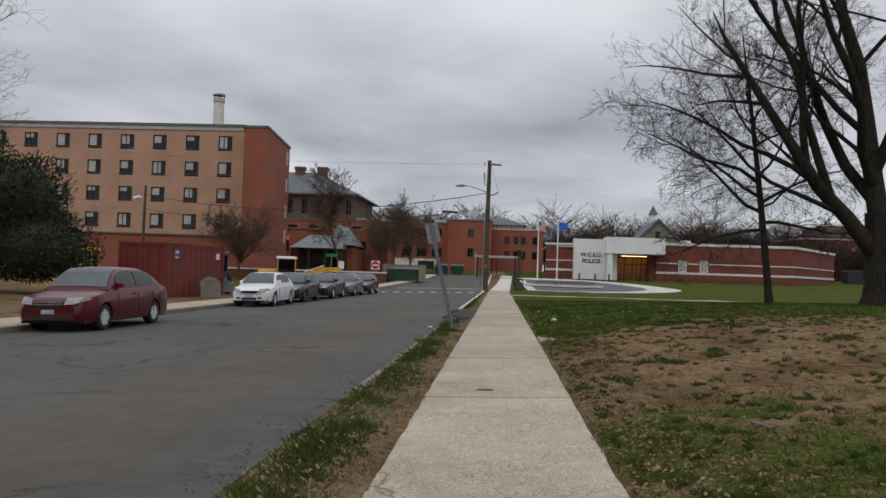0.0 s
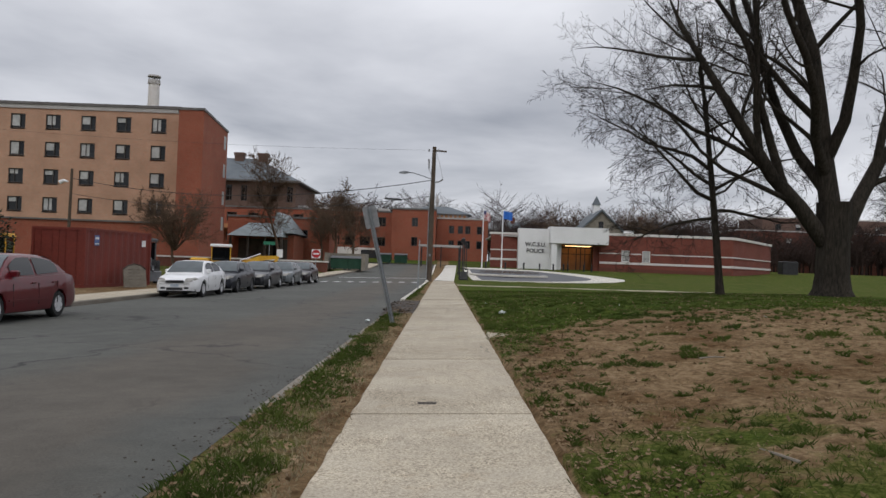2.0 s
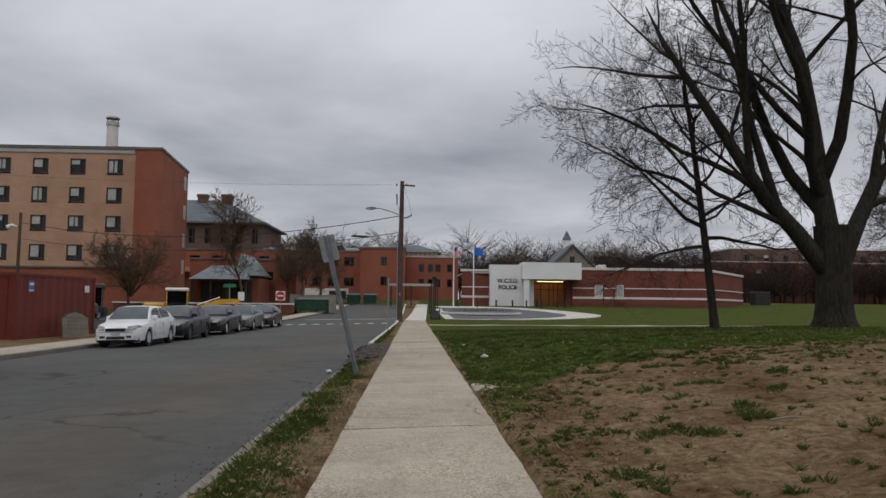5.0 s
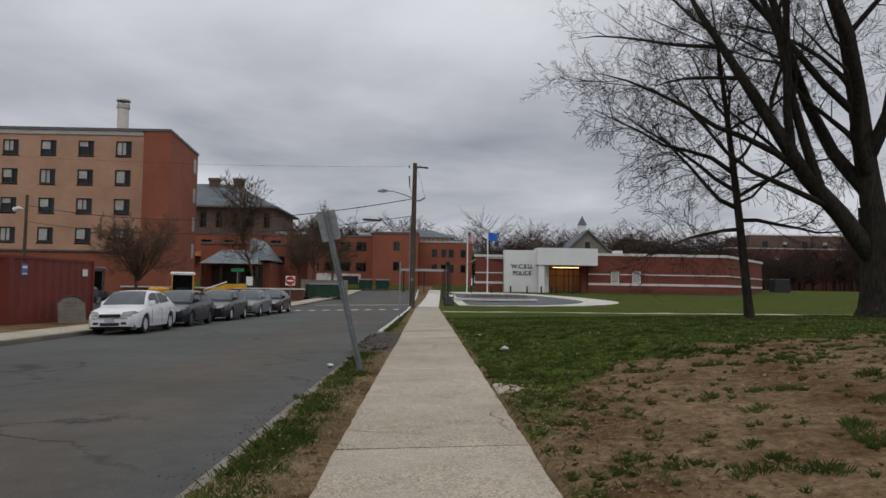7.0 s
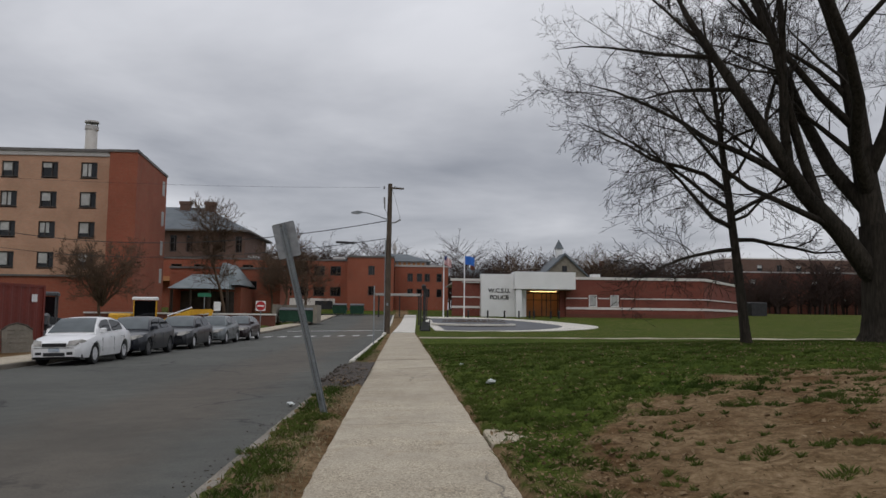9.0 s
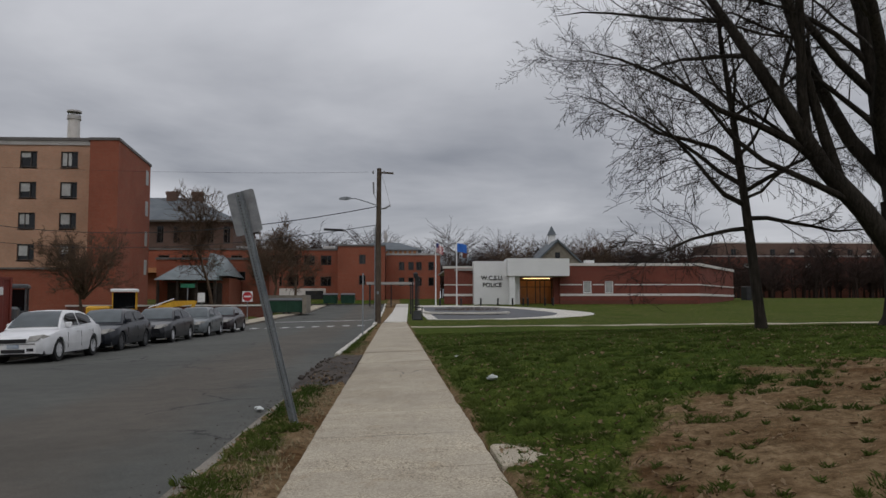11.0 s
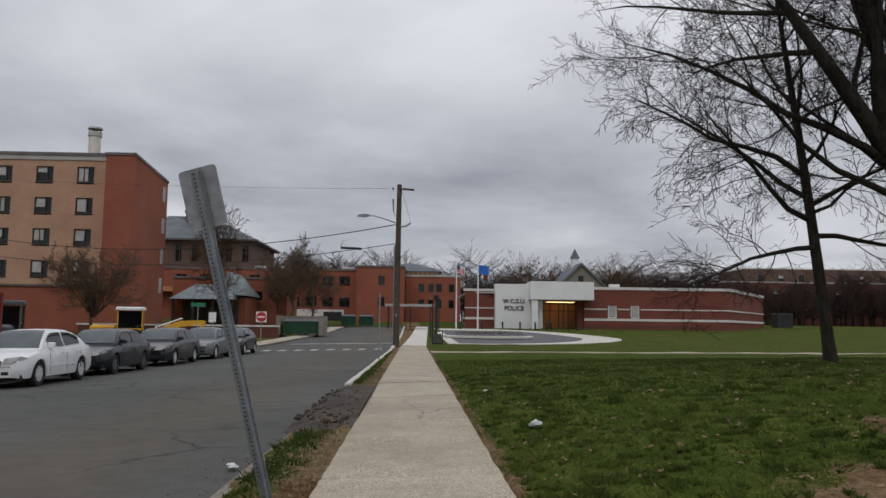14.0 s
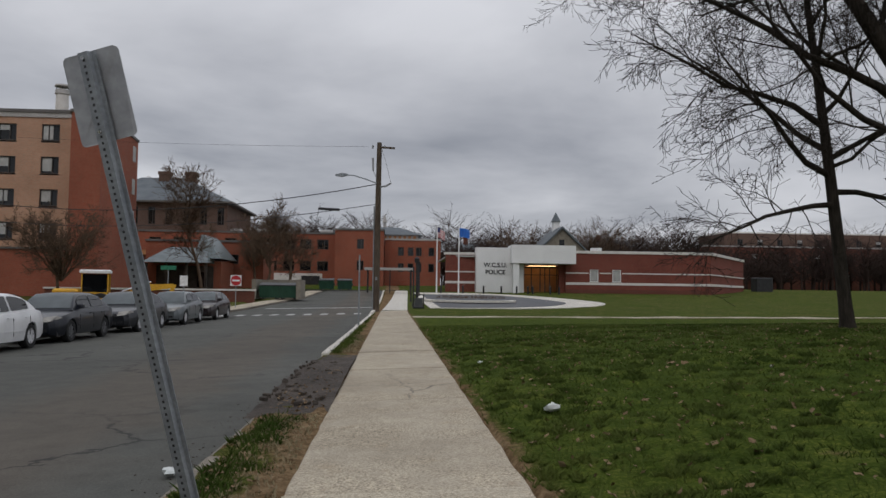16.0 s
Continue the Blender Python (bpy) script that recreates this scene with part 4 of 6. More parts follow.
def black_post(x, y, h, head):
    p = thing("lamp_post", "slim black post beside the concrete walk", "post", pose(x, y, rise(y)), "posts by the walk")
    part("post", Shape().tube([(0, 0, 0), (0, 0, h)], 0.06, 8), "black", p, "", 40)
    part("base", Shape().tube([(0, 0, 0), (0, 0, 0.25)], [0.13, 0.08], 8), "black", p, "", 40)
    if head:
        part("head", Shape().loft([[(-0.16, -0.16, h), (0.16, -0.16, h), (0.16, 0.16, h), (-0.16, 0.16, h)], [(-0.2, -0.2, h + 0.35), (0.2, -0.2, h + 0.35), (0.2, 0.2, h + 0.35), (-0.2, 0.2, h + 0.35)], [(-0.02, -0.02, h + 0.5), (0.02, -0.02, h + 0.5), (0.02, 0.02, h + 0.5), (-0.02, 0.02, h + 0.5)]]), "black", p)


for x, y, h, hd in ((1.5, 76, 3.0, 0), (1.75, 76.5, 3.3, 1), (2.1, 84, 3.2, 1), (1.6, 88, 2.9, 0), (2.4, 95, 3.3, 1), (-1.6, 84, 2.6, 0), (-1.55, 90, 2.4, 0), (2.9, 104, 3.0, 1)):
    black_post(x, y, h, hd)

tr = thing("litter_frame", "low black metal litter bin frame", "bin", pose(1.75, 71.6, 0))
for x in (-0.35, 0.35):
    for y in (-0.3, 0.3):
        part("leg", Shape().box(x - 0.03, x + 0.03, y - 0.03, y + 0.03, 0, 0.95), "black", tr)
part("top", Shape().box(-0.4, 0.4, -0.35, 0.35, 0.95, 1.02), "black", tr)
part("base", Shape().box(-0.4, 0.4, -0.35, 0.35, 0.03, 0.12), "black", tr)
part("liner", Shape().box(-0.28, 0.28, -0.25, 0.25, 0.12, 0.75), "cab_grey", tr)

sh = thing("bus_shelter", "flat-roofed waiting shelter on slim dark posts", "shelter", pose(-0.4, 112, rise(112)))
part("roof", Shape().box(-3.1, 2.9, -1.6, 1.6, 2.75, 3.05), "grey_coping", sh, "pale flat roof slab")
for x in (-2.7, 0, 2.5):
    for y in (-1.3, 1.3):
        part("post", Shape().box(x - 0.06, x + 0.06, y - 0.06, y + 0.06, 0, 2.75), "black", sh)

for x, y, cloth in ((5.3, 112, "us"), (8.0, 112, "state")):
    f = thing("flagpole", "white flagpole with a blue flag" if cloth == "state" else "white flagpole with a red and white striped flag", "flagpole", pose(x, y, rise(y) - 0.1), "flagpoles before the station")
    part("pole", Shape().tube([(0, 0, 0), (0, 0, 8.4)], [0.10, 0.06], 8), "white_mark", f, "", 40)
    part("finial", Shape().tube([(0, 0, 8.4), (0, 0, 8.47), (0, 0, 8.55)], [0.03, 0.09, 0.02], 8), "chrome", f)
    if cloth == "state":
        fl = [[(0.06 + 1.25 * i / 8, 0.12 * math.sin(i * 1.1), z - 0.22 * (i / 8) ** 1.5) for z in (7.1, 8.2)] for i in range(9)]
        part("flag", Shape().loft([r + [(x2, y2 + 0.01, z2) for x2, y2, z2 in reversed(r)] for r in fl]), "flag_blue", f, "blue flag", 60)
    else:
        fl = part("flag", Shape().loft([[(0.06 + 0.9 * i / 8, 0.1 * math.sin(i * 1.3), 7.1 - 0.5 * i / 8), (0.06 + 0.9 * i / 8, 0.1 * math.sin(i * 1.3), 8.2 - 0.5 * i / 8), (0.06 + 0.9 * i / 8, 0.012 + 0.1 * math.sin(i * 1.3), 8.2 - 0.5 * i / 8), (0.06 + 0.9 * i / 8, 0.012 + 0.1 * math.sin(i * 1.3), 7.1 - 0.5 * i / 8)] for i in range(9)]), "white_mark", f, "striped flag", 60)
        for k in range(6):
            s = Shape()
            for i in range(8):
                a0, a1 = i / 8, (i + 1) / 8
                y0, y1 = 0.1 * math.sin(i * 1.3) - 0.006, 0.1 * math.sin((i + 1) * 1.3) - 0.006
                z = 7.1 + k * 0.18
                s.add([(0.06 + 0.9 * a0, y0, z - 0.5 * a0), (0.06 + 0.9 * a1, y1, z - 0.5 * a1), (0.06 + 0.9 * a1, y1, z + 0.09 - 0.5 * a1), (0.06 + 0.9 * a0, y0, z + 0.09 - 0.5 * a0)], [(0, 1, 2, 3)])
            part("stripe", s, "flag_red", fl)
        part("canton", Shape().box(0.06, 0.42, -0.03, -0.008, 7.62, 8.15), "flag_navy", fl)

boll = None
for x in (5.85, 8.55, 11.1, 13.3, 15.2, 16.6, 17.2, 19.4, 20.5):
    if boll is None:
        boll = thing("bollard", "short black bollard on the pale entrance walk", "bollard", pose(x, 112, rise(112) + 0.05), "bollards before the station")
        part("shaft", Shape().tube([(0, 0, 0), (0, 0, 0.85)], [0.12, 0.11], 10), "black", boll, "", 40)
        part("cap", Shape().tube([(0, 0, 0.85), (0, 0, 0.92), (0, 0, 0.98)], [0.14, 0.14, 0.05], 10), "black", boll, "", 40)
    else:
        copy_thing(boll, pose(x, 112, rise(112) + 0.05))


# ---- forecourt of the station ----
def oval(rx, ry):
    return lambda y: (2.6, max(2.7, 3.6 + rx * math.sqrt(max(0.0, 1 - ((y - 93) / ry) ** 2))))


ap = part("forecourt_apron", strip_mesh(oval(16.4, 21.5), span((72, 80, 12), (80, 113.5, 20)), 0.05, 0.3, 3), "new_concrete")
tagged(ap, "pale concrete kerb and walk round the forecourt", "pavement", kind="structure")
dr = part("forecourt", strip_mesh(lambda y: (3.4, 3.2 + 13.0 * math.sqrt(max(0.0, 1 - ((y - 92.5) / 20.2) ** 2))), span((72.6, 80, 12), (80, 108, 18)), 0.062, 0.2, 3), "drive")
tagged(dr, "dark grey forecourt drive", "drive", kind="structure")
isl = thing("planted_island", "low gravel island with sparse dry plants", "planting bed", pose(7.0, 88, rise(88)))
part("kerb", Shape().loft([[(4.2 * math.cos(a), 6.0 * math.sin(a), 0.05) for a in (k * math.pi / 12 for k in range(24))], [(4.2 * math.cos(a), 6.0 * math.sin(a), 0.22) for a in (k * math.pi / 12 for k in range(24))], [(3.9 * math.cos(a), 5.7 * math.sin(a), 0.24) for a in (k * math.pi / 12 for k in range(24))]]), "new_concrete", isl)
part("gravel", Shape().loft([[(3.9 * math.cos(a), 5.7 * math.sin(a), 0.2) for a in (k * math.pi / 12 for k in range(24))], [(3.0 * math.cos(a), 4.7 * math.sin(a), 0.36) for a in (k * math.pi / 12 for k in range(24))]]), "drive", isl)
rng = random.Random(5)
s = Shape()
for i in range(260):
    a, r = rng.uniform(0, 6.28), rng.random() ** 0.5
    px, py = 3.2 * r * math.cos(a), 4.8 * r * math.sin(a)
    s.tube([(px, py, 0.3), (px + rng.uniform(-0.2, 0.2), py + rng.uniform(-0.2, 0.2), 0.45 + rng.random() * 0.3)], [0.02, 0.006], 3)
tagged(part("dry_plants", s, "bush_twig", isl), kind="stuff")

# far part of the walk: pale new concrete
fw = part("far_walk", strip_mesh(lambda y: (-0.75 + 0.02 * (y - 66), 0.85 + 0.02 * (y - 66)), span((66.3, 122, 20)), 0.03, 0.2, 2), "new_concrete")
tagged(fw, "pale new concrete walk beyond the pole", "pavement", kind="structure")
fk = part("far_kerb", strip_mesh(lambda y: (kerb_right(y) - 0.02, kerb_right(y) + 0.16), span((60, 122, 24)), 0.05, 0.3, 1), "new_concrete")
tagged(fk, "pale concrete kerb of the far street", "kerb", kind="structure")
lw = part("pavement_opposite", strip_mesh(lambda y: (road_left(y) - 1.75, road_left(y) - 0.17), span((-60, 58, 30), (58, 116, 20)), 0.14, 0.3, 2, lambda x, y: road_z(road_left(y), y)), "concrete")
tagged(lw, "pale concrete pavement across the street", "pavement", kind="structure")
lk = part("kerb_opposite", strip_mesh(lambda y: (road_left(y) - 0.16, road_left(y) + 0.01), span((-60, 58, 30), (58, 116, 20)), 0.13, 0.3, 1, lambda x, y: road_z(road_left(y), y)), "kerb")
tagged(lk, "stone kerb across the street", "kerb", kind="structure")


# worn pale path that crosses the lawn before the forecourt
fp = Shape()
fp.loft([[(x, 53.6 + 0.2 * x + 0.25 * noise.noise((x * 0.4, 0, 1)), land(x, 54 + 0.2 * x) - 0.2), (x, 53.6 + 0.2 * x + 0.25 * noise.noise((x * 0.4, 0, 1)), land(x, 54 + 0.2 * x) + 0.03), (x, 55.1 + 0.2 * x, land(x, 55.1 + 0.2 * x) + 0.03), (x, 55.1 + 0.2 * x, land(x, 55.1 + 0.2 * x) - 0.2)] for x in span((0.9, 34, 44))])
tagged(part("footpath", fp, "concrete"), "narrow pale path crossing the lawn", "path", kind="structure")


# ---- across the street ----
def shipping_container():
    c = thing("shipping_container", "rust-red corrugated steel shipping container", "container", pose(-15.3, 37.6, -0.26, 0, 0, -5))
    L, W, H = 6.06, 2.44, 2.59
    body = Shape()
    n = 40
    ring_o = []
    for k in range(n + 1):
        o = 0.0 if k % 4 in (0, 1) else 0.036
        ring_o.append((-0.04 - o, 0.12 + (L - 0.24) * k / n))
    body.loft([[(x, y, 0.16) for x, y in ring_o], [(x, y, H - 0.1) for x, y in ring_o]], closed=False)
    body.box(-W + 0.04, -W + 0.08, 0.1, L - 0.1, 0.16, H - 0.1).box(-W + 0.05, -0.07, L - 0.08, L - 0.04, 0.16, H - 0.1)
    part("corrugated_wall", body, "container", c)
    part("roof", Shape().box(-W + 0.03, -0.03, 0.03, L - 0.03, H - 0.1, H - 0.05), "container", c)
    part("floor", Shape().box(-W + 0.03, -0.08, 0.06, L - 0.06, 0.1, 0.2), "wood_dark", c)
    for x in (-W, -0.12):
        for y in (0, L - 0.12):
            part("corner_post", Shape().box(x, x + 0.12, y, y + 0.12, 0, H), "container", c)
    for x in (-W + 0.02, -0.10):
        part("bottom_rail", Shape().box(x, x + 0.08, 0.12, L - 0.12, 0.0, 0.16), "container", c)
        part("top_rail", Shape().box(x, x + 0.08, 0.12, L - 0.12, H - 0.1, H), "container", c)
    part("end_sill", Shape().box(-W + 0.12, -0.12, 0.0, 0.1, 0, 0.16), "container", c)
    part("end_header", Shape().box(-W + 0.12, -0.12, 0.0, 0.1, H - 0.12, H), "container", c)
    for x0 in (-W + 0.13, -W / 2 + 0.01):
        d = part("door", Shape().box(x0, x0 + 1.08, 0.04, 0.08, 0.16, H - 0.12), "container", c)
        for dx in (0.3, 0.8):
            part("lock_bar", Shape().tube([(x0 + dx, 0.015, 0.1), (x0 + dx, 0.015, H - 0.05)], 0.018, 6), "container", d)
    part("blue_notice", Shape().box(-0.022, -0.016, 0.75, 1.15, 1.85, 2.3), "blue_mark", c, "faded blue and white notice")
    part("notice_text", Shape().box(-0.014, -0.008, 0.8, 1.1, 2.12, 2.22).box(-0.014, -0.008, 0.8, 1.1, 1.9, 1.95), "white_mark", c)
    part("pale_marking", Shape().box(-0.022, -0.016, 5.1, 5.5, 1.9, 2.2), "white_mark", c, "worn pale marking")


shipping_container()

sb = thing("memorial_board", "weathered arched sign board standing before the container", "sign board", pose(-14.1, 40.2, -0.26, -8, 0, 62))
ring = [(-0.62, 0), (0.62, 0), (0.62, 0.85), (0.35, 1.02), (0, 1.1), (-0.35, 1.02), (-0.62, 0.85)]
part("board", Shape().loft([[(x, 0, z) for x, z in ring], [(x, 0.07, z) for x, z in ring]]), "board", sb)
part("rim", Shape().tube([(x, -0.01, z) for x, z in ring[2:]], 0.03, 5), "wood_dark", sb)
for z in (0.35, 0.5, 0.65, 0.8):
    part("text_bar", Shape().box(-0.4, 0.4 - 0.1 * (z > 0.6), -0.012, -0.004, z, z + 0.05), "kerb", sb)


def wheel(parent, x, y, r, w, name="wheel", rim="alloy", spokes=7):
    side = 1 if x > 0 else -1
    prof = [(0.62, 0.0), (0.93, 0.0), (1.0, 0.14), (1.0, 0.86), (0.93, 1.0), (0.62, 1.0)]
    rings = []
    for k in range(24):
        a = 2 * math.pi * k / 24
        rings.append([(x - side * w * q, y + r * p * math.cos(a), r + r * p * math.sin(a)) for p, q in prof])
    rings.append(rings[0])
    wh = part(name, Shape().loft(rings, caps=False), "rubber", parent, "", 40)
    s = Shape()
    s.loft([[(x - side * w * 0.35, y + 0.63 * r * math.cos(a), r + 0.63 * r * math.sin(a)) for a in (2 * math.pi * k / 24 for k in range(24))],
            [(x - side * w * 0.45, y + 0.63 * r * math.cos(a), r + 0.63 * r * math.sin(a)) for a in (2 * math.pi * k / 24 for k in range(24))]])
    part("brake_disc", s, "cab_grey", wh)
    s = Shape()
    for k in range(spokes):
        a = 2 * math.pi * k / spokes
        m = pose(x, y, r) @ Matrix.Rotation(a, 4, "X")
        s.box(-side * w * 0.30, -side * w * 0.06, -0.05 * r / 0.33, 0.05 * r / 0.33, 0.02, 0.63 * r, m)
    s.tube([(x - side * w * 0.3, y, r), (x - side * w * 0.03, y, r)], 0.16 * r / 0.33 * 0.5, 10)
    for q in (0.04,):
        rr = [[(x - side * w * d, y + r * p * math.cos(a), r + r * p * math.sin(a)) for p, d in ((0.60, 0.02), (0.68, 0.02), (0.68, 0.3), (0.60, 0.3))] for a in (2 * math.pi * k / 24 for k in range(25))]
        s.loft(rr, caps=False)
    part("rim", s, rim, wh, "", 30)
    return wh


def sedan(paint, label, x, y, L=4.8, W=1.82, H=1.45, grille="chrome", rim="alloy", turn=0.0):
    """A four-door saloon that faces -y."""
    car = thing("car", label, "car", pose(x, y, road_z(x, y), 0, -1.6, turn), "cars parked along the street")
    a, w = -L / 2, W / 2
    fw, rw, R = a + 0.94, a + 0.94 + 0.57 * L, 0.325
    ys = sorted({a, a + 0.05, a + 0.14, a + 0.3, a + 0.45, fw - 0.37, fw - 0.33, fw - 0.2, fw, fw + 0.2, fw + 0.33, fw + 0.37, a + 1.5, a + 1.9, 0.0, 0.4,
                 rw - 0.37, rw - 0.33, rw - 0.2, rw, rw + 0.2, rw + 0.33, rw + 0.37, -a - 0.35, -a - 0.18, -a - 0.06, -a})
    k = H / 1.45

    def belt(v):
        d = v - a
        return k * (0.60 + 0.12 * sm(0, 0.18, d) + 0.13 * sm(0.1, 0.9, d) + 0.10 * sm(0.7, 1.6, d) + 0.06 * sm(2.0, L - 0.6, d) - 0.05 * sm(L - 0.5, L - 0.1, d) - 0.12 * sm(L - 0.14, L, d))

    def half(v):
        d = v - a
        return w * (0.70 + 0.14 * sm(0, 0.16, d) + 0.16 * sm(0.1, 0.75, d) - 0.10 * sm(L - 0.8, L - 0.1, d) - 0.06 * sm(L - 0.15, L, d))

    def foot(v):
        z = 0.23 + 0.05 * (1 - sm(a, a + 0.25, v)) + 0.10 * sm(-a - 0.3, -a, v)
        for c in (fw, rw):
            if abs(v - c) < 0.365:
                z = max(z, R + math.sqrt(0.365 ** 2 - (v - c) ** 2))
        return z
    rings = []
    for v in ys:
        h, bz, z0 = half(v), belt(v), foot(v)
        mid = max(z0 + 0.015, 0.62 * bz)
        right = [(h * 0.95, z0), (h * 0.99, max(z0 + 0.01, 0.36)), (h, mid), (h * 0.985, max(mid + 0.01, bz * 0.86)), (h * 0.93, bz - 0.02), (h * 0.80, bz + 0.012), (h * 0.4, bz + 0.03)]
        ring = [(px, v, pz) for px, pz in right] + [(0, v, bz + 0.035)] + [(-px, v, pz) for px, pz in reversed(right)]
        rings.append(ring)
    sh = Shape().loft(rings, closed=False)
    n = len(rings[0])
    sh.f.append(tuple(range(n)))
    sh.f.append(tuple(reversed(range(len(sh.v) - n, len(sh.v)))))
    body = part("body", sh, paint, car, "", 32)
    part("underbody", Shape().box(-w * 0.84, w * 0.84, a + 0.2, -a - 0.2, 0.2, 0.55), "black", car)
    for c in (fw, rw):
        for sx in (w - 0.03, -w + 0.03):
            wheel(car, sx, c, R, 0.21, rim=rim)
    # cabin
    y0, y1, y2, y3 = a + 1.22 * L / 4.8, a + 2.02 * L / 4.8, -a - 1.42 * L / 4.8, -a - 0.62 * L / 4.8
    st = [(y0, 0.0), (y0 + 0.3 * (y1 - y0), 0.37), (y0 + 0.7 * (y1 - y0), 0.76), (y1, 0.955), (y1 + 0.35, 1.0), ((y1 + y2) / 2 + 0.1, 1.0), (y2 - 0.15, 0.965), (y2 + 0.3 * (y3 - y2), 0.80), (y2 + 0.7 * (y3 - y2), 0.40), (y3, 0.0)]

    def cab(v):
        for (p, q), (r2, s2) in zip(st, st[1:]):
            if p <= v <= r2:
                t = (v - p) / (r2 - p)
                return q + (s2 - q) * t
        return 0.0

    def side_x(v, z):
        bz = belt(v)
        t = max(0.0, (z - bz) / (H - bz))
        return half(v) * (0.90 - 0.20 * t - 0.03 * t * t)
    rings = []
    for v, f in st:
        bz = belt(v) - 0.01
        zt = bz + 0.03 + (H - bz - 0.03) * f
        tw = side_x(v, zt)
        rows = [(side_x(v, bz), bz), (side_x(v, bz + 0.5 * (zt - bz)), bz + 0.5 * (zt - bz)), (tw, zt - 0.05 * f), (tw * 0.9, zt - 0.012 * f), (tw * 0.5, zt + 0.008)]
        rings.append([(px, v, pz) for px, pz in rows] + [(0, v, zt + 0.014)] + [(-px, v, pz) for px, pz in reversed(rows)])
    part("roof", Shape().loft(rings, closed=False), paint, car, "", 40)

    def top_z(v):
        bz = belt(v) - 0.01
        return bz + 0.03 + (H - bz - 0.03) * cab(v)
    for name, ya, yb, mat in (("windscreen", y0 + 0.05, y1 - 0.04, "windscreen"), ("rear_window", y3 - 0.06, y2 + 0.03, "car_glass")):
        g = Shape()
        rr = []
        for i in range(6):
            v = ya + (yb - ya) * i / 5
            z = top_z(v)
            tw = side_x(v, z) * 0.92
            rr.append([(tw * q, v - (0.012 if name == "windscreen" else -0.012), z + 0.014 - 0.014 * q * q + 0.008) for q in (-1, -0.5, 0, 0.5, 1)])
        g.loft(rr, closed=False)
        part(name, g, mat, car, "", 60)
    bp = (y1 + y2) / 2 - 0.02
    for sx in (1, -1):
        for name, ya, yb in (("front_window", y0 + 0.42, bp - 0.05), ("rear_side_window", bp + 0.05, y3 - 0.42)):
            g = Shape()
            rr = []
            for i in range(8):
                v = ya + (yb - ya) * i / 7
                lo, hi = belt(v) + 0.035, max(belt(v) + 0.06, top_z(v) - 0.085)
                rr.append([(sx * (side_x(v, z) + 0.012), v, z) for z in (lo, (lo + hi) / 2, hi)])
            g.loft(rr, closed=False)
            part(name, g, "car_glass", car, "", 60)
        part("wing_mirror", Shape().chamfered(sx * (w * 0.94) - 0.11, sx * (w * 0.94) + 0.11, y0 + 0.42, y0 + 0.54, belt(y0 + 0.5) + 0.01, belt(y0 + 0.5) + 0.15, 0.03), paint, car)
        for v in (bp - 0.22, rw - 0.28):
            part("door_handle", Shape().box(sx * half(v) - 0.01, sx * half(v) + 0.018, v - 0.09, v + 0.09, 0.80 * k, 0.825 * k), paint, car)
        for v in (y0 + 0.36, bp, rw - 0.1):
            part("door_seam", Shape().box(sx * half(v) * 0.992 - 0.004, sx * half(v) * 0.992 + 0.008, v - 0.006, v + 0.006, 0.36, 0.84 * belt(v)), "black", car)
        part("side_moulding", Shape().box(sx * w * 0.995 - 0.006, sx * w * 0.995 + 0.014, fw + 0.45, rw - 0.45, 0.47, 0.51), paint, car)
        hl = [[(sx * half(v) * q, v - 0.016, belt(v) - dz) for q, dz in ((0.52, 0.06), (0.97, 0.075), (0.975, 0.19), (0.56, 0.17))] for v in (a + 0.06, a + 0.22)]
        hs = Shape().loft([[(sx * half(a) * 0.60, a - 0.012, 0.60 * k), (sx * half(a) * 1.0, a + 0.02, 0.62 * k), (sx * half(a + 0.42) * 1.005, a + 0.42, 0.72 * k), (sx * half(a + 0.30) * 0.93, a + 0.28, 0.765 * k), (sx * half(a) * 0.66, a + 0.10, 0.725 * k)],
                           [(sx * half(a) * 0.60, a - 0.022, 0.605 * k), (sx * half(a) * 1.01, a + 0.005, 0.625 * k), (sx * half(a + 0.42) * 1.012, a + 0.41, 0.722 * k), (sx * half(a + 0.30) * 0.93, a + 0.26, 0.785 * k), (sx * half(a) * 0.66, a + 0.08, 0.745 * k)]])
        part("headlight", hs, "headlamp", car, "clear headlamp")
        part("tail_light", Shape().box(sx * w * 0.62, sx * w * 0.80, -a - 0.03, -a + 0.008, 0.68 * k, 0.84 * k), "tail", car, "red tail lamp")
        part("fog_recess", Shape().box(min(sx * w * 0.42, sx * w * 0.62), max(sx * w * 0.42, sx * w * 0.62), a - 0.012, a + 0.02, 0.34, 0.42), "black", car)
    gr = part("grille", Shape().box(-w * 0.40, w * 0.40, a - 0.014, a + 0.04, 0.57 * k, 0.68 * k), "black", car)
    part("grille_bar", Shape().box(-w * 0.38, w * 0.38, a - 0.024, a - 0.012, 0.645 * k, 0.67 * k).box(-w * 0.38, w * 0.38, a - 0.022, a - 0.012, 0.60 * k, 0.615 * k), grille, gr)
    part("lower_intake", Shape().box(-w * 0.36, w * 0.36, a - 0.013, a + 0.04, 0.30, 0.40), "black", car)
    part("bumper_seam", Shape().box(-w * 0.66, w * 0.66, a - 0.012, a + 0.02, 0.535, 0.545), "black", car)
    part("number_plate", Shape().box(-0.155, 0.155, a - 0.024, a - 0.012, 0.43, 0.53), "plate", car, "blue and white number plate")
    return car


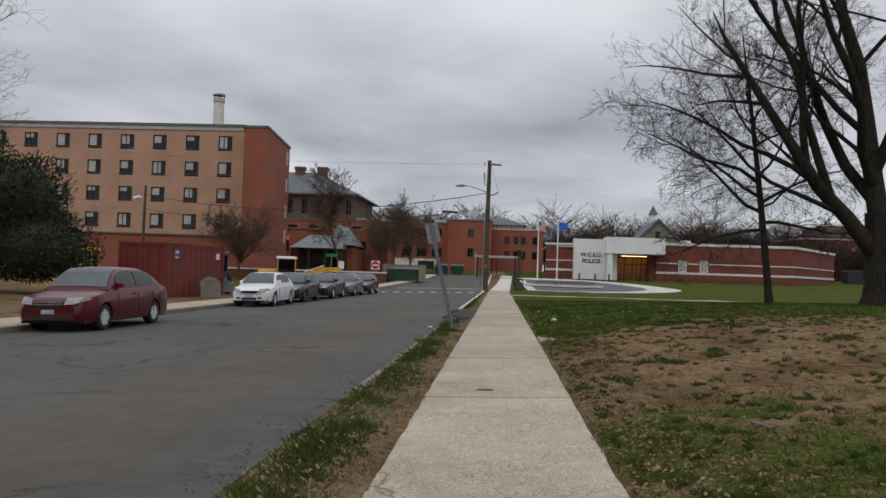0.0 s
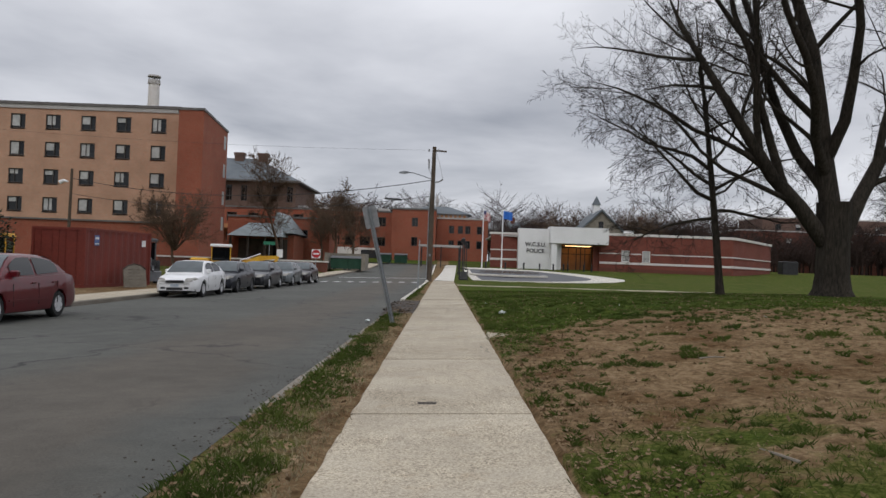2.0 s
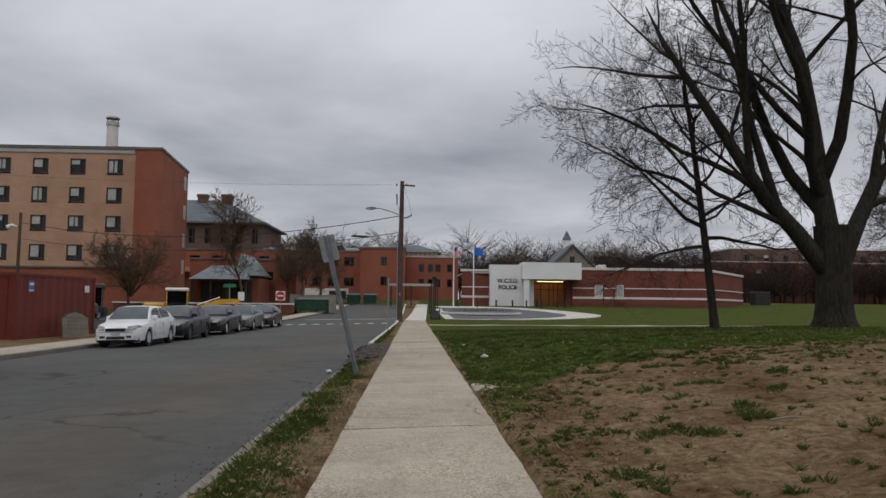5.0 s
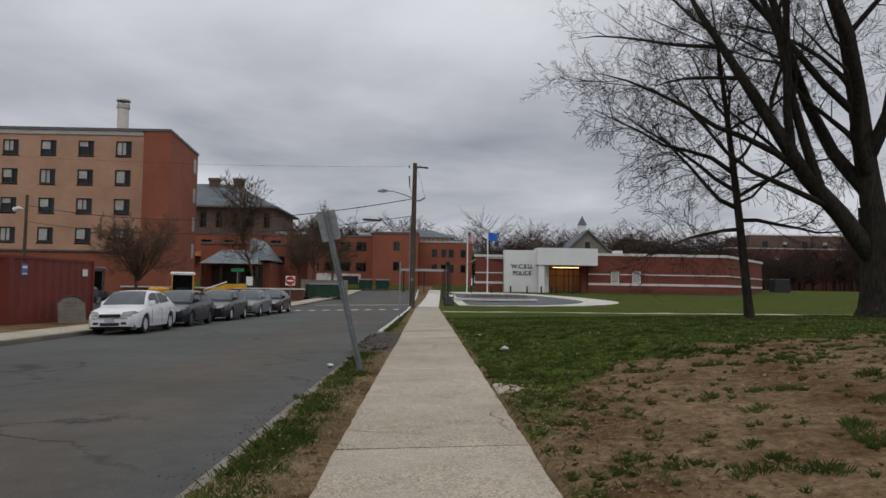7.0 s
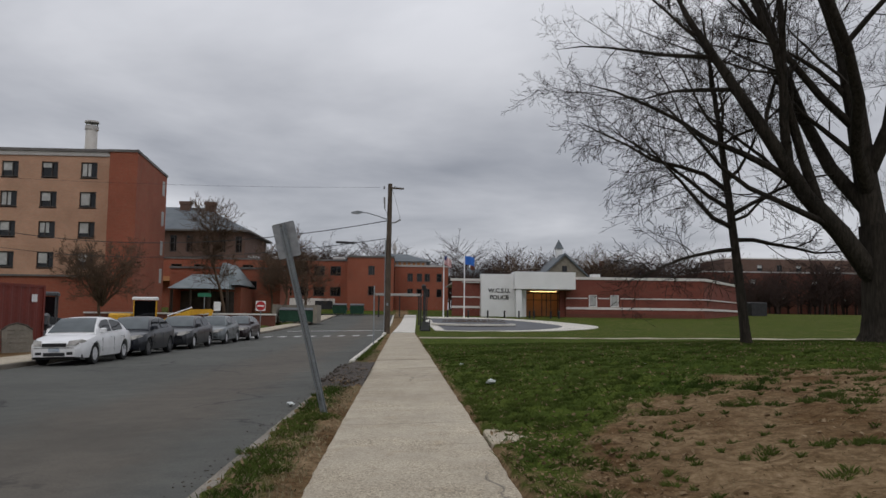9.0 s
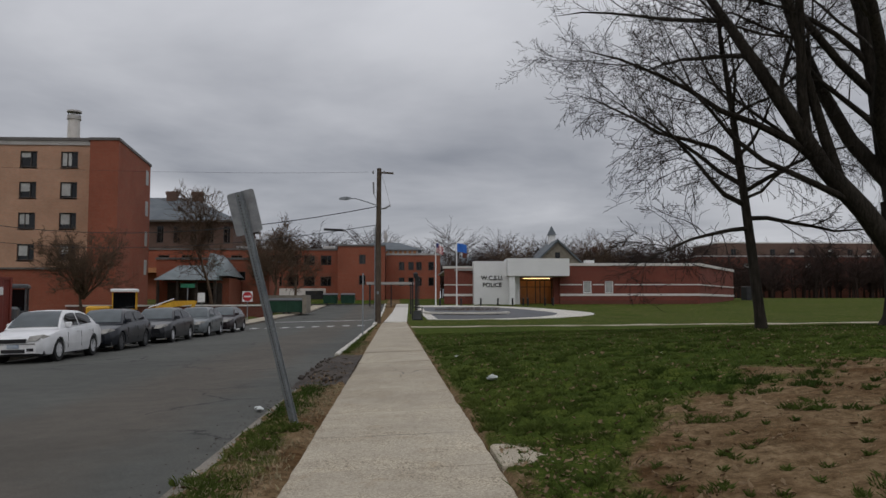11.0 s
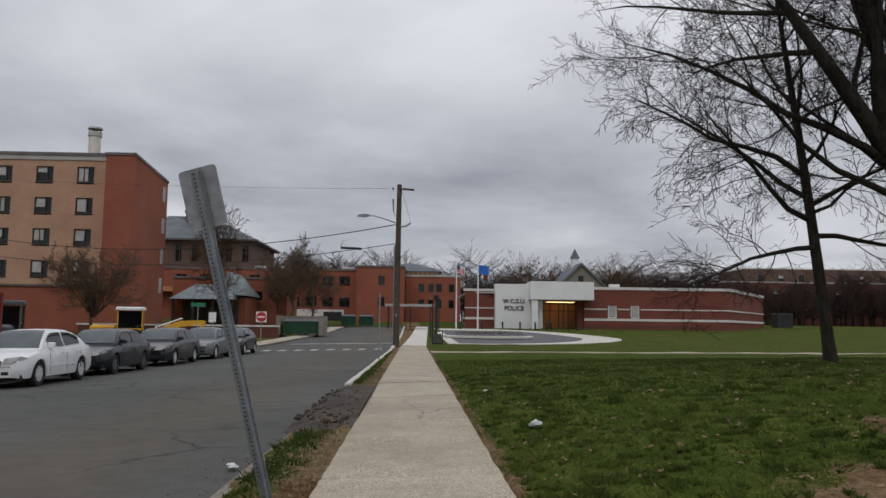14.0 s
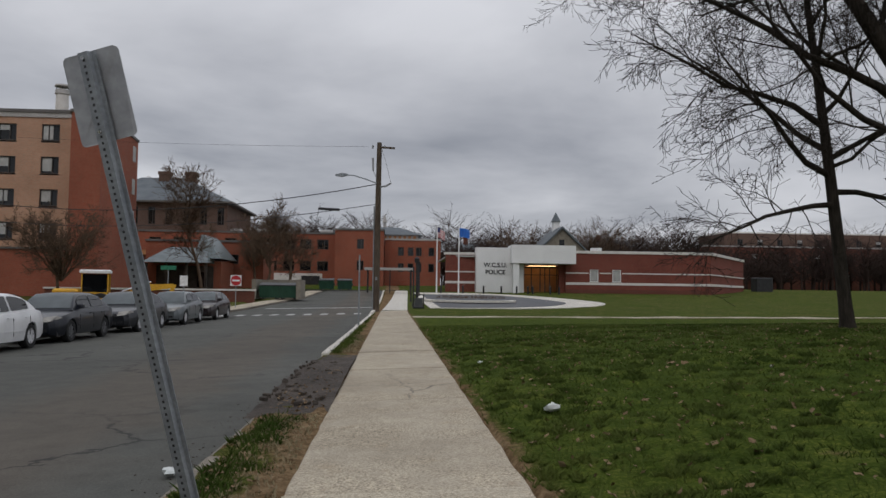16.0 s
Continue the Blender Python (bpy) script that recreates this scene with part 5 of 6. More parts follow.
for nm, c, mt in (("maroon_paint", (0.095, 0.004, 0.008), 0.3), ("white_paint_car", (0.74, 0.74, 0.74), 0.0), ("charcoal_paint", (0.006, 0.008, 0.014), 0.2), ("graphite_paint", (0.020, 0.021, 0.025), 0.4), ("silver_green_paint", (0.13, 0.145, 0.15), 0.5), ("dark_brown_paint", (0.022, 0.014, 0.015), 0.4)):
    M[nm] = car_paint(nm, c, mt)
sedan("maroon_paint", "dark red saloon car parked facing the walker", -10.45, 22.6, 4.75, 1.84, 1.55)
sedan("white_paint_car", "white compact saloon car parked at the kerb", -10.35, 36.7, 4.4, 1.74, 1.45, "black")
sedan("charcoal_paint", "dark blue-grey saloon car parked behind the white one", -10.3, 41.7, 4.6, 1.78, 1.45, "black", "cab_grey")
sedan("graphite_paint", "dark grey saloon car with chrome grille", -10.1, 47.3, 4.8, 1.82, 1.46)
sedan("silver_green_paint", "silver-grey saloon car in the parked row", -9.9, 52.8, 4.5, 1.75, 1.45)
sedan("dark_brown_paint", "dark brown saloon car at the end of the row", -9.75, 58.2, 4.6, 1.78, 1.43)


def backhoe(x, y, turn, paint, label, boom=True):
    b2 = thing("backhoe", label, "digger", pose(x, y, land(x, y) - 0.02, 0, 0, turn) @ Matrix.Scale(0.88, 4), "machines behind the parked cars")
    part("chassis", Shape().chamfered(-0.5, 0.5, -1.6, 1.2, 0.6, 1.1, 0.05), "cab_grey", b2)
    part("bonnet", Shape().chamfered(-0.45, 0.45, -2.0, -0.5, 1.1, 1.65, 0.12), paint, b2)
    for px in (-0.68, 0.62):
        for py in (-0.45, 0.95):
            part("cab_post", Shape().box(px, px + 0.07, py, py + 0.07, 1.1, 2.55), paint, b2)
    part("cab_lower", Shape().box(-0.68, 0.69, -0.45, 1.02, 1.05, 1.45), paint, b2)
    part("cab_glass", Shape().box(-0.63, 0.64, -0.40, 0.97, 1.45, 2.5), "car_glass", b2)
    part("cab_roof", Shape().chamfered(-0.75, 0.76, -0.55, 1.1, 2.55, 2.75, 0.07), "white_panel" if boom else paint, b2)
    for px in (0.95, -0.95):
        wheel(b2, px, 0.6, 0.7, 0.42, rim=paint, spokes=5)
        wheel(b2, px * 0.93, -1.5, 0.45, 0.3, rim=paint, spokes=5)
    part("loader_arm", Shape().box(0.5, 0.62, -2.9, -0.6, 0.9, 1.15, pose(0, 0, 0, 6, 0, 0)).box(-0.62, -0.5, -2.9, -0.6, 0.9, 1.15, pose(0, 0, 0, 6, 0, 0)), paint, b2)
    part("bucket", Shape().loft([[(sx, -2.8, 0.25), (sx, -3.4, 0.2), (sx, -3.0, 0.75), (sx, -2.75, 0.8)] for sx in (-1.05, 1.05)]), paint, b2)
    if boom:
        part("boom", Shape().loft([[(-0.12, 1.3, 0.9), (0.12, 1.3, 0.9), (0.12, 1.3, 1.25), (-0.12, 1.3, 1.25)], [(-0.12, 3.2, 1.55), (0.12, 3.2, 1.55), (0.12, 3.2, 1.95), (-0.12, 3.2, 1.95)], [(-0.1, 4.6, 1.75), (0.1, 4.6, 1.75), (0.1, 4.6, 2.0), (-0.1, 4.6, 2.0)]]), paint, b2)
        part("dipper", Shape().loft([[(-0.1, 4.5, 1.95), (0.1, 4.5, 1.95), (0.1, 4.75, 1.95), (-0.1, 4.75, 1.95)], [(-0.08, 4.0, 0.5), (0.08, 4.0, 0.5), (0.08, 4.2, 0.45), (-0.08, 4.2, 0.45)]]), paint, b2)
        part("ram", Shape().tube([(0, 1.7, 1.5), (0, 3.3, 2.1)], 0.05, 6), "chrome", b2)
        part("stabiliser", Shape().box(-1.0, -0.8, 1.2, 1.4, 0.05, 1.2).box(0.8, 1.0, 1.2, 1.4, 0.05, 1.2), paint, b2)


backhoe(-15.6, 58.0, -75, "yellow", "yellow backhoe loader with white cab roof")
backhoe(-16.4, 47.0, 20, "cab_grey", "dark grey compact loader beside the container", False)
backhoe(-24.5, 47.0, 10, "yellow", "yellow loader half hidden behind the container", False)


# ---- signs and bins beyond the parked cars ----
ns = thing("do_not_enter_sign", "red and white no-entry sign on a thin post", "sign", pose(-11.6, 75, rise(75) - 0.2))
part("post", Shape().box(-0.03, 0.03, -0.02, 0.02, 0, 2.4), "galvanised", ns)
pl = part("plate", Shape().box(-0.40, 0.40, -0.035, -0.022, 1.6, 2.4), "white_mark", ns)
part("disc", Shape().loft([[(0.37 * math.cos(a), y, 2.0 + 0.37 * math.sin(a)) for a in (k * math.pi / 12 for k in range(24))] for y in (-0.045, -0.038)]), "red_sign", pl)
part("bar", Shape().box(-0.27, 0.27, -0.052, -0.046, 1.94, 2.06), "white_mark", pl)
gs = thing("street_name_sign", "green street name sign on a post", "sign", pose(-13.4, 64, -0.27))
part("post", Shape().tube([(0, 0, 0), (0, 0, 2.6)], 0.03, 6), "galvanised", gs)
part("blade", Shape().box(-0.45, 0.45, -0.015, 0.015, 2.6, 2.85), "green_sign", gs)
ws = thing("parking_sign", "small white sign on a post", "sign", pose(-13.0, 66, -0.27))
part("post", Shape().box(-0.03, 0.03, -0.02, 0.02, 0, 2.3), "galvanised", ws)
part("plate", Shape().box(-0.24, 0.24, -0.035, -0.022, 1.65, 2.3), "white_mark", ws)

lwall = thing("low_wall", "long low brick wall with pale coping", "wall", pose(0, 0, 0))
part("wall", Shape().box(-30, -12.2, 86, 86.4, 0, 1.05), "dark_brick", lwall)
part("coping", Shape().box(-30.1, -12.1, 85.9, 86.5, 1.05, 1.2), "pale_stone", lwall)
en = thing("bin_enclosure", "weathered grey-beige masonry bin enclosure", "enclosure", pose(-10.6, 92, rise(92)))
part("side_wall", Shape().box(1.5, 1.9, -1.5, 2.5, 0, 1.85), "board", en)
part("side_wall", Shape().box(-2.6, -2.2, -1.5, 2.5, 0, 1.85), "board", en)
part("back_wall", Shape().box(-2.2, 1.5, 2.1, 2.5, 0, 1.85), "board", en)


def dumpster(x, y):
    d = thing("dumpster", "dark green steel dumpster with black lid", "bin", pose(x, y, rise(y)), "dumpsters")
    part("body", Shape().loft([[(-0.9, -0.7, 0.15), (0.9, -0.7, 0.15), (0.9, 0.8, 0.15), (-0.9, 0.8, 0.15)], [(-0.95, -0.95, 1.25), (0.95, -0.95, 1.25), (0.95, 0.85, 1.5), (-0.95, 0.85, 1.5)]]), "green_bin", d)
    part("lid", Shape().add([(-0.98, -1.0, 1.27), (0.98, -1.0, 1.27), (0.98, 0.88, 1.52), (-0.98, 0.88, 1.52), (-0.98, -1.0, 1.32), (0.98, -1.0, 1.32), (0.98, 0.88, 1.57), (-0.98, 0.88, 1.57)], [(0, 3, 2, 1), (4, 5, 6, 7), (0, 1, 5, 4), (1, 2, 6, 5), (2, 3, 7, 6), (3, 0, 4, 7)]), "black", d)
    for sx in (-1, 1):
        part("lift_pocket", Shape().box(min(sx * 0.93, sx * 1.08), max(sx * 0.93, sx * 1.08), -0.4, 0.5, 0.7, 0.9), "green_bin", d)
        part("skid", Shape().box(sx * 0.6 - 0.08, sx * 0.6 + 0.08, -0.7, 0.8, 0, 0.15), "black", d)


for x, y in ((-11.6, 91.5), (-9.9, 91.6), (-6.4, 121), (-8.8, 121)):
    dumpster(x, y)


# ---- trees ----
class Twigs:
    """Grows branches into two meshes: thick limbs and fine twigs."""

    def __init__(self, seed, fine=0.004):
        self.rng, self.fine = random.Random(seed), fine
        self.limb, self.twig = Shape(), Shape()

    def branch(self, p, d, length, r, level, last, kids, up=0.25, wander=0.18, droop=0.0, start=0.25, shrink=0.5, spread=48):
        rng = self.rng
        n = max(2, (7, 6, 5, 4, 3, 2)[min(level, 5)])
        pts, rad, dirs = [Vector(p)], [r], [Vector(d).normalized()]
        d = Vector(d).normalized()
        for i in range(n):
            d = d + Vector((rng.gauss(0, wander), rng.gauss(0, wander), rng.gauss(0, wander)))
            d.z += up * (0.22 if level < 2 else 0.12) - droop * (level >= 2) * 0.2
            d.normalize()
            pts.append(pts[-1] + d * (length / n))
            rad.append(max(self.fine, r * (1 - 0.82 * (i + 1) / n) if i < n - 1 else r * 0.05))
            dirs.append(d.copy())
        thick = r > 0.035
        (self.limb if thick else self.twig).tube(pts, rad, 9 if r > 0.25 else 6 if r > 0.07 else 4 if thick else 3)
        if level >= last:
            return pts
        k = kids[level]
        for j in range(k):
            t = start + (0.97 - start) * (j + rng.random() * 0.8) / k
            f = t * n
            i = min(n - 1, int(f))
            q = pts[i].lerp(pts[i + 1], f - i)
            rr = rad[i] + (rad[i + 1] - rad[i]) * (f - i)
            dd = dirs[min(i + 1, n)]
            side = dd.cross(Vector((rng.gauss(0, 1), rng.gauss(0, 1), rng.gauss(0, 1)))).normalized()
            ang = radians(rng.uniform(spread * 0.55, spread * 1.3))
            nd = dd * math.cos(ang) + side * math.sin(ang)
            ln = length * shrink * rng.uniform(0.65, 1.25) * (1.1 - 0.45 * t)
            self.branch(q, nd, ln, min(rr * 0.58, max(0.008, r * 0.255)), level + 1, last, kids, up, wander * 1.08, droop, 0.12, shrink, spread)
        return pts


def bare_tree(name, label, at, stems, seed, last, kids, up=0.25, wander=0.15, droop=0.0, bark="bark", twig="twig", flare=None, shrink=0.5, spread=48, fine=0.004):
    t = thing(name, label, "tree", pose(*at))
    g = Twigs(seed, fine)
    if flare:
        r, h = flare
        rings = []
        for z, f in ((-0.3, 1.5), (0.05, 1.34), (0.3, 1.12), (0.8, 1.0), (h * 0.6, 0.95), (h, 1.02)):
            rings.append([(r * f * math.cos(a) * (1 + 0.09 * math.sin(3 * a + 1) + 0.05 * math.sin(7 * a)), r * f * math.sin(a) * (1 + 0.07 * math.sin(4 * a)), z) for a in (2 * math.pi * k / 20 for k in range(20))])
        part("trunk", Shape().loft(rings), bark, t, "", 70)
    grown = []
    for k, (p, d, ln, r, lv, st) in enumerate(stems):
        g.rng = random.Random(seed + 37 * k)
        if len(p) == 2:
            axis = grown[p[0]]
            f = p[1] * (len(axis) - 1)
            p = axis[int(f)].lerp(axis[int(f) + 1], f - int(f))
        grown.append(g.branch(p, d, ln, r, lv, last, kids, up, wander, droop, st, shrink, spread))
    part("branchwork", g.limb, bark, t, "", 70)
    tagged(part("crown", g.twig, twig, t, "fine bare twigs"), kind="stuff")
    return t


# the large old maple, three heavy stems from one trunk
bare_tree("maple_tree", "large bare old maple with several heavy stems", (14.7, 33.9, land(14.7, 33.9) - 0.02),
          [((-0.1, 0, 3.0), (0.02, 0.05, 1), 15.0, 0.40, 0, 0.12),
           ((-0.35, 0, 2.1), (-0.62, -0.10, 0.78), 11.5, 0.33, 0, 0.2),
           ((0.35, 0.1, 2.3), (0.55, 0.1, 0.85), 13.0, 0.32, 0, 0.22),
           ((0, 0.10), (-0.35, -0.45, 0.9), 12.0, 0.24, 0, 0.25),
           ((0, 0.06), (-0.42, 0.25, 0.9), 14.0, 0.24, 0, 0.25),
           ((0, 0.14), (0.35, -0.3, 1.0), 12.0, 0.24, 0, 0.25),
           ((1, 0.22), (-0.22, 0.1, 1.0), 12.0, 0.19, 0, 0.2), ((1, 0.36), (-0.28, -0.1, 1.0), 10.5, 0.17, 0, 0.2),
           ((1, 0.16), (-0.97, -0.12, 0.40), 7.4, 0.11, 0, 0.25), ((1, 0.30), (-0.95, -0.1, 0.42), 7.5, 0.12, 0, 0.2),
           ((0, 0.24), (-0.85, -0.1, 0.75), 11.5, 0.14, 0, 0.2), ((2, 0.25), (0.2, -0.1, 1.0), 11.0, 0.17, 0, 0.25), ((2, 0.18), (0.8, 0.1, 0.5), 8.0, 0.13, 0, 0.2)],
          11, 4, (7, 7, 6, 5, 0), 0.20, 0.12, 0.05, flare=(0.62, 3.6), fine=0.0048)
# second old tree, four stems from the ground
bare_tree("maple_tree", "bare multi-stemmed old tree on the lawn", (24.0, 42.0, land(24, 42) - 0.05),
          [((-0.3, 0, 0.9), (-0.38, 0, 1), 9.5, 0.34, 0, 0.3), ((0.3, 0, 0.9), (0.5, 0.1, 0.9), 9.5, 0.36, 0, 0.3),
           ((0.0, 0.2, 1.0), (0.1, 0.3, 1), 9.0, 0.30, 0, 0.3), ((0.35, -0.1, 0.8), (0.85, -0.2, 0.75), 9.0, 0.28, 0, 0.3)],
          23, 4, (11, 9, 7, 5, 0), 0.25, 0.16, 0.2, flare=(0.75, 1.2), fine=0.0055, shrink=0.55)
# slender young tree with low spreading branches, each rooted on the leaning stem
def young_stem(z):
    return (-0.085 * z - 0.0022 * z * z, 0.02 * z, z)


young = [(young_stem(z), d, ln, r, 1, 0.2) for z, d, ln, r in (
    (3.0, (-0.9, -0.25, 0.10), 5.2, 0.060), (3.7, (-0.95, -0.1, 0.22), 6.2, 0.065), (4.3, (-0.9, 0.3, 0.35), 6.0, 0.060), (4.9, (-0.75, 0, 0.65), 6.8, 0.065), (5.8, (-0.6, -0.3, 0.8), 5.0, 0.050), (6.8, (-0.6, 0.3, 0.8), 4.5, 0.045), (7.8, (-0.5, -0.3, 0.9), 4.0, 0.04),
    (3.3, (0.95, 0, 0.20), 5.0, 0.060), (4.1, (0.85, -0.3, 0.35), 5.2, 0.055), (3.9, (0.3, -0.9, 0.2), 4.2, 0.05), (5.2, (0.8, 0.2, 0.6), 4.8, 0.05), (6.4, (0.7, -0.2, 0.8), 4.2, 0.045), (7.4, (0.6, 0.3, 0.9), 3.8, 0.04), (8.6, (0.3, -0.3, 1), 3.4, 0.035), (9.4, (-0.3, 0.2, 1), 3.0, 0.03))]
yt = bare_tree("young_tree", "slender bare tree with long low drooping branches", (10.85, 35.0, land(10.85, 35.0) - 0.02), [(p, d, ln * 0.80, r * 1.3, lv, st) for p, d, ln, r, lv, st in young], 37, 4, (12, 11, 8, 4, 0), 0.12, 0.17, 0.25, fine=0.0065)
part("stem", Shape().tube([young_stem(z) for z in (-0.2, 0.15, 0.6, 2, 3.5, 5, 6.5, 8, 9.5, 11)], [0.23, 0.18, 0.155, 0.145, 0.13, 0.115, 0.095, 0.075, 0.05, 0.02], 10), "bark", yt, "", 70)
# bare tree overhead at the near side of the yew
bare_tree("street_tree", "bare tree standing among the yews", (-20.8, 31.0, land(-20.8, 31) - 0.1),
          [((0, 0, 0), (-0.05, 0, 1), 13.0, 0.26, 0, 0.3)], 41, 4, (14, 7, 5, 3, 0), 0.3, 0.13)
# twiggy round trees before the dormitory and the hall
bare_tree("small_tree", "round twiggy brown tree before the stair tower", (-26.2, 80, 0),
          [((0, 0, 0.0), (0.02, 0, 1), 3.0, 0.2, 0, 0.5)] + [((0, 0, 1.7), (0.75 * math.cos(a), 0.75 * math.sin(a), 1), 5.2, 0.09, 1, 0.15) for a in (k * 0.7 for k in range(9))],
          53, 4, (4, 12, 9, 5, 0), 0.2, 0.1, bark="bush_twig", twig="bush_twig", fine=0.013)
for x, y, h, sd in ((-21.0, 104, 11.8, 61), (-16.3, 118, 8.8, 67), (-13.6, 121, 8.4, 71), (-18.8, 124, 8.2, 73)):
    bare_tree("street_tree", "bare brown street tree before the brick hall", (x, y, rise(y) - 0.1),
              [((0, 0, 0), (0.03, 0, 1), h, 0.22, 0, 0.25)], sd, 3, (20, 12, 8, 0), 0.35, 0.14, bark="bush_twig", twig="bush_twig", fine=0.020, shrink=0.52)


# yews: uneven mounds of small leaf sprays on a stem
def yew(at, blobs, seed):
    rng = random.Random(seed)
    t = thing("yew_bush", "large dark evergreen yew with uneven outline", "bush", pose(*at), "evergreens at the drive")
    part("stem", Shape().tube([(0, 0, -0.1), (0.1, 0, 2.5)], [0.25, 0.12], 8), "bark", t)
    s = Shape()
    for cx, cy, cz, rx, rz, n in blobs:
        for i in range(int(n * 1.9)):
            u = Vector((rng.gauss(0, 1), rng.gauss(0, 1), rng.gauss(0, 1))).normalized()
            rr = rng.uniform(0.62, 1.08) * (1 + 0.22 * noise.noise(u * 2.2 + Vector((cx, cy, cz))))
            p = Vector((cx + u.x * rx * rr, cy + u.y * rx * rr, cz + u.z * rz * rr))
            if p.z < 0.05:
                continue
            d = (u + Vector((rng.gauss(0, 0.5), rng.gauss(0, 0.5), rng.gauss(0.2, 0.5)))).normalized()
            side = d.cross(Vector((rng.gauss(0, 1), rng.gauss(0, 1), 1))).normalized()
            ln, wd = rng.uniform(0.10, 0.28), rng.uniform(0.018, 0.045)
            s.add([p - side * wd, p + d * ln * 0.4 + side * wd * 1.2, p + d * ln, p + d * ln * 0.5 - side * wd * 1.3], [(0, 1, 2, 3)])
    part("foliage", s, "needle", t)
    g = Shape()
    for cx, cy, cz, rx, rz, n in blobs:
        rings = []
        for k in range(7):
            a = math.pi * (k + 0.5) / 7
            rings.append([(cx + 0.78 * rx * math.sin(a) * math.cos(q), cy + 0.78 * rx * math.sin(a) * math.sin(q), max(0.0, cz + 0.78 * rz * math.cos(a))) for q in (2 * math.pi * j / 12 for j in range(12))])
        g.loft(rings)
    part("inner_foliage", g, "needle", t, "dark dense interior")


yew((-23.0, 36.5, 0.35), ((-0.5, 0, 2.4, 3.4, 2.8, 6200), (2.2, -0.3, 1.5, 2.5, 1.8, 3600), (-2.2, 0.3, 5.2, 2.2, 2.7, 3600), (1.2, 0, 3.6, 2.1, 2.2, 2900)), 3)
yew((-29.5, 37.5, 0.5), ((0, 0, 2.6, 3.4, 2.9, 4200), (0.8, 0, 5.6, 2.2, 2.6, 3000), (2.4, 0, 4.0, 2.2, 2.4, 2600)), 4)


# far woods: a band of bare crowns on the skyline, too many to count
def far_woods():
    rng = random.Random(9)
    s = Shape()
    trees = []
    for i in range(230):
        trees.append((rng.uniform(-45, 185), rng.uniform(205, 260), rng.uniform(14, 21)))
    for i in range(130):
        trees.append((rng.uniform(5, 64), rng.uniform(172, 200), rng.uniform(10, 15.5)))
    for i in range(40):
        trees.append((rng.uniform(-45, -9), rng.uniform(176, 200), rng.uniform(14, 19)))
    for i in range(140):
        trees.append((rng.uniform(58, 150), rng.uniform(160, 175), rng.uniform(6.5, 11.5)))
    for x, y, h in trees:
        z0 = rise(y)
        s.tube([(x, y, z0), (x + rng.gauss(0, 0.3), y, z0 + h * 0.6)], [0.25, 0.12], 4)
        h *= 0.72 + 0.5 * (0.5 + noise.noise((x * 0.045, y * 0.02, 3.0)))
        w = h * rng.uniform(0.30, 0.48)
        for k in range(34):
            t = rng.uniform(0.12, 0.72)
            a = rng.uniform(0, 6.283)
            p = Vector((x, y, z0 + h * t))
            reach = w * rng.uniform(0.5, 1.0) * math.sqrt(max(0.1, 1 - (t - 0.45) ** 2 * 2.4))
            q = p + Vector((math.cos(a) * reach, math.sin(a) * reach, h * rng.uniform(0.10, 0.26)))
            s.tube([p, q], [0.06, 0.02], 3)
            for j in range(4):
                o = p.lerp(q, rng.uniform(0.35, 1.0))
                e = o + Vector((rng.gauss(0, 0.9) + math.cos(a) * 0.7, rng.gauss(0, 0.5), rng.uniform(0.1, 1.5)))
                s.tube([o, e], [0.036, 0.014], 3)
    ob = part("far_woods", s, "far_twig")
    tagged(ob, "reddish-brown band of distant bare trees", "woods", kind="stuff")


far_woods()
for x, y, h, sd in ((24.5, 165, 13, 81), (41, 172, 14.5, 83), (45, 176, 13.5, 89)):
    bare_tree("far_tree", "bare rounded tree behind the police station", (x, y, rise(y) - 0.1),
              [((0, 0, 0), (0.0, 0, 1), h * 0.62, 0.3, 0, 0.3)] + [((0, 0, h * 0.3), (0.7 * math.cos(a), 0.7 * math.sin(a), 1), h * 0.6, 0.16, 1, 0.2) for a in (k * 0.9 for k in range(7))],
              sd, 3, (8, 9, 8, 0), 0.25, 0.1, bark="bush_twig", twig="bush_twig", fine=0.022)


# distant roofs and the hillside beyond
def far_roof(x0, x1, y, z0, z1, mat, label):
    t = thing("distant_house", label, "house", pose(0, 0, 0), "distant roofs")
    part("wall", Shape().box(x0, x1, y, y + 8, 1.5, z0), mat, t)
    part("roof", Shape().loft([[(x0 - 0.5, y - 0.5, z0), (x1 + 0.5, y - 0.5, z0), (x1 + 0.5, y + 8.5, z0), (x0 - 0.5, y + 8.5, z0)], [(x0 + 2, y + 3.5, z1), (x1 - 2, y + 3.5, z1), (x1 - 2, y + 4.5, z1), (x0 + 2, y + 4.5, z1)]]), "slate", t)
    part("chimney", Shape().box(x0 + 2.5, x0 + 3.5, y + 3, y + 4, z1 - 0.8, z1 + 1.2), "dark_brick", t)


far_roof(14, 22, 196, 9.5, 12.5, "brown_brick", "distant brown house with slate roof")
far_roof(47, 60, 200, 11.0, 14.0, "brown_brick", "distant brick block with low roof")
far_roof(62, 72, 206, 9.5, 11.5, "dark_brick", "distant dark brick house")

hv = thing("utility_box", "dark green utility box beside the station", "utility box", pose(60.5, 141, 1.6))
part("cabinet", Shape().chamfered(-1.4, 1.4, -1, 1, -0.1, 2.4, 0.1), "black", hv)
part("plinth", Shape().box(-1.6, 1.6, -1.2, 1.2, -0.4, -0.1), "kerb", hv)


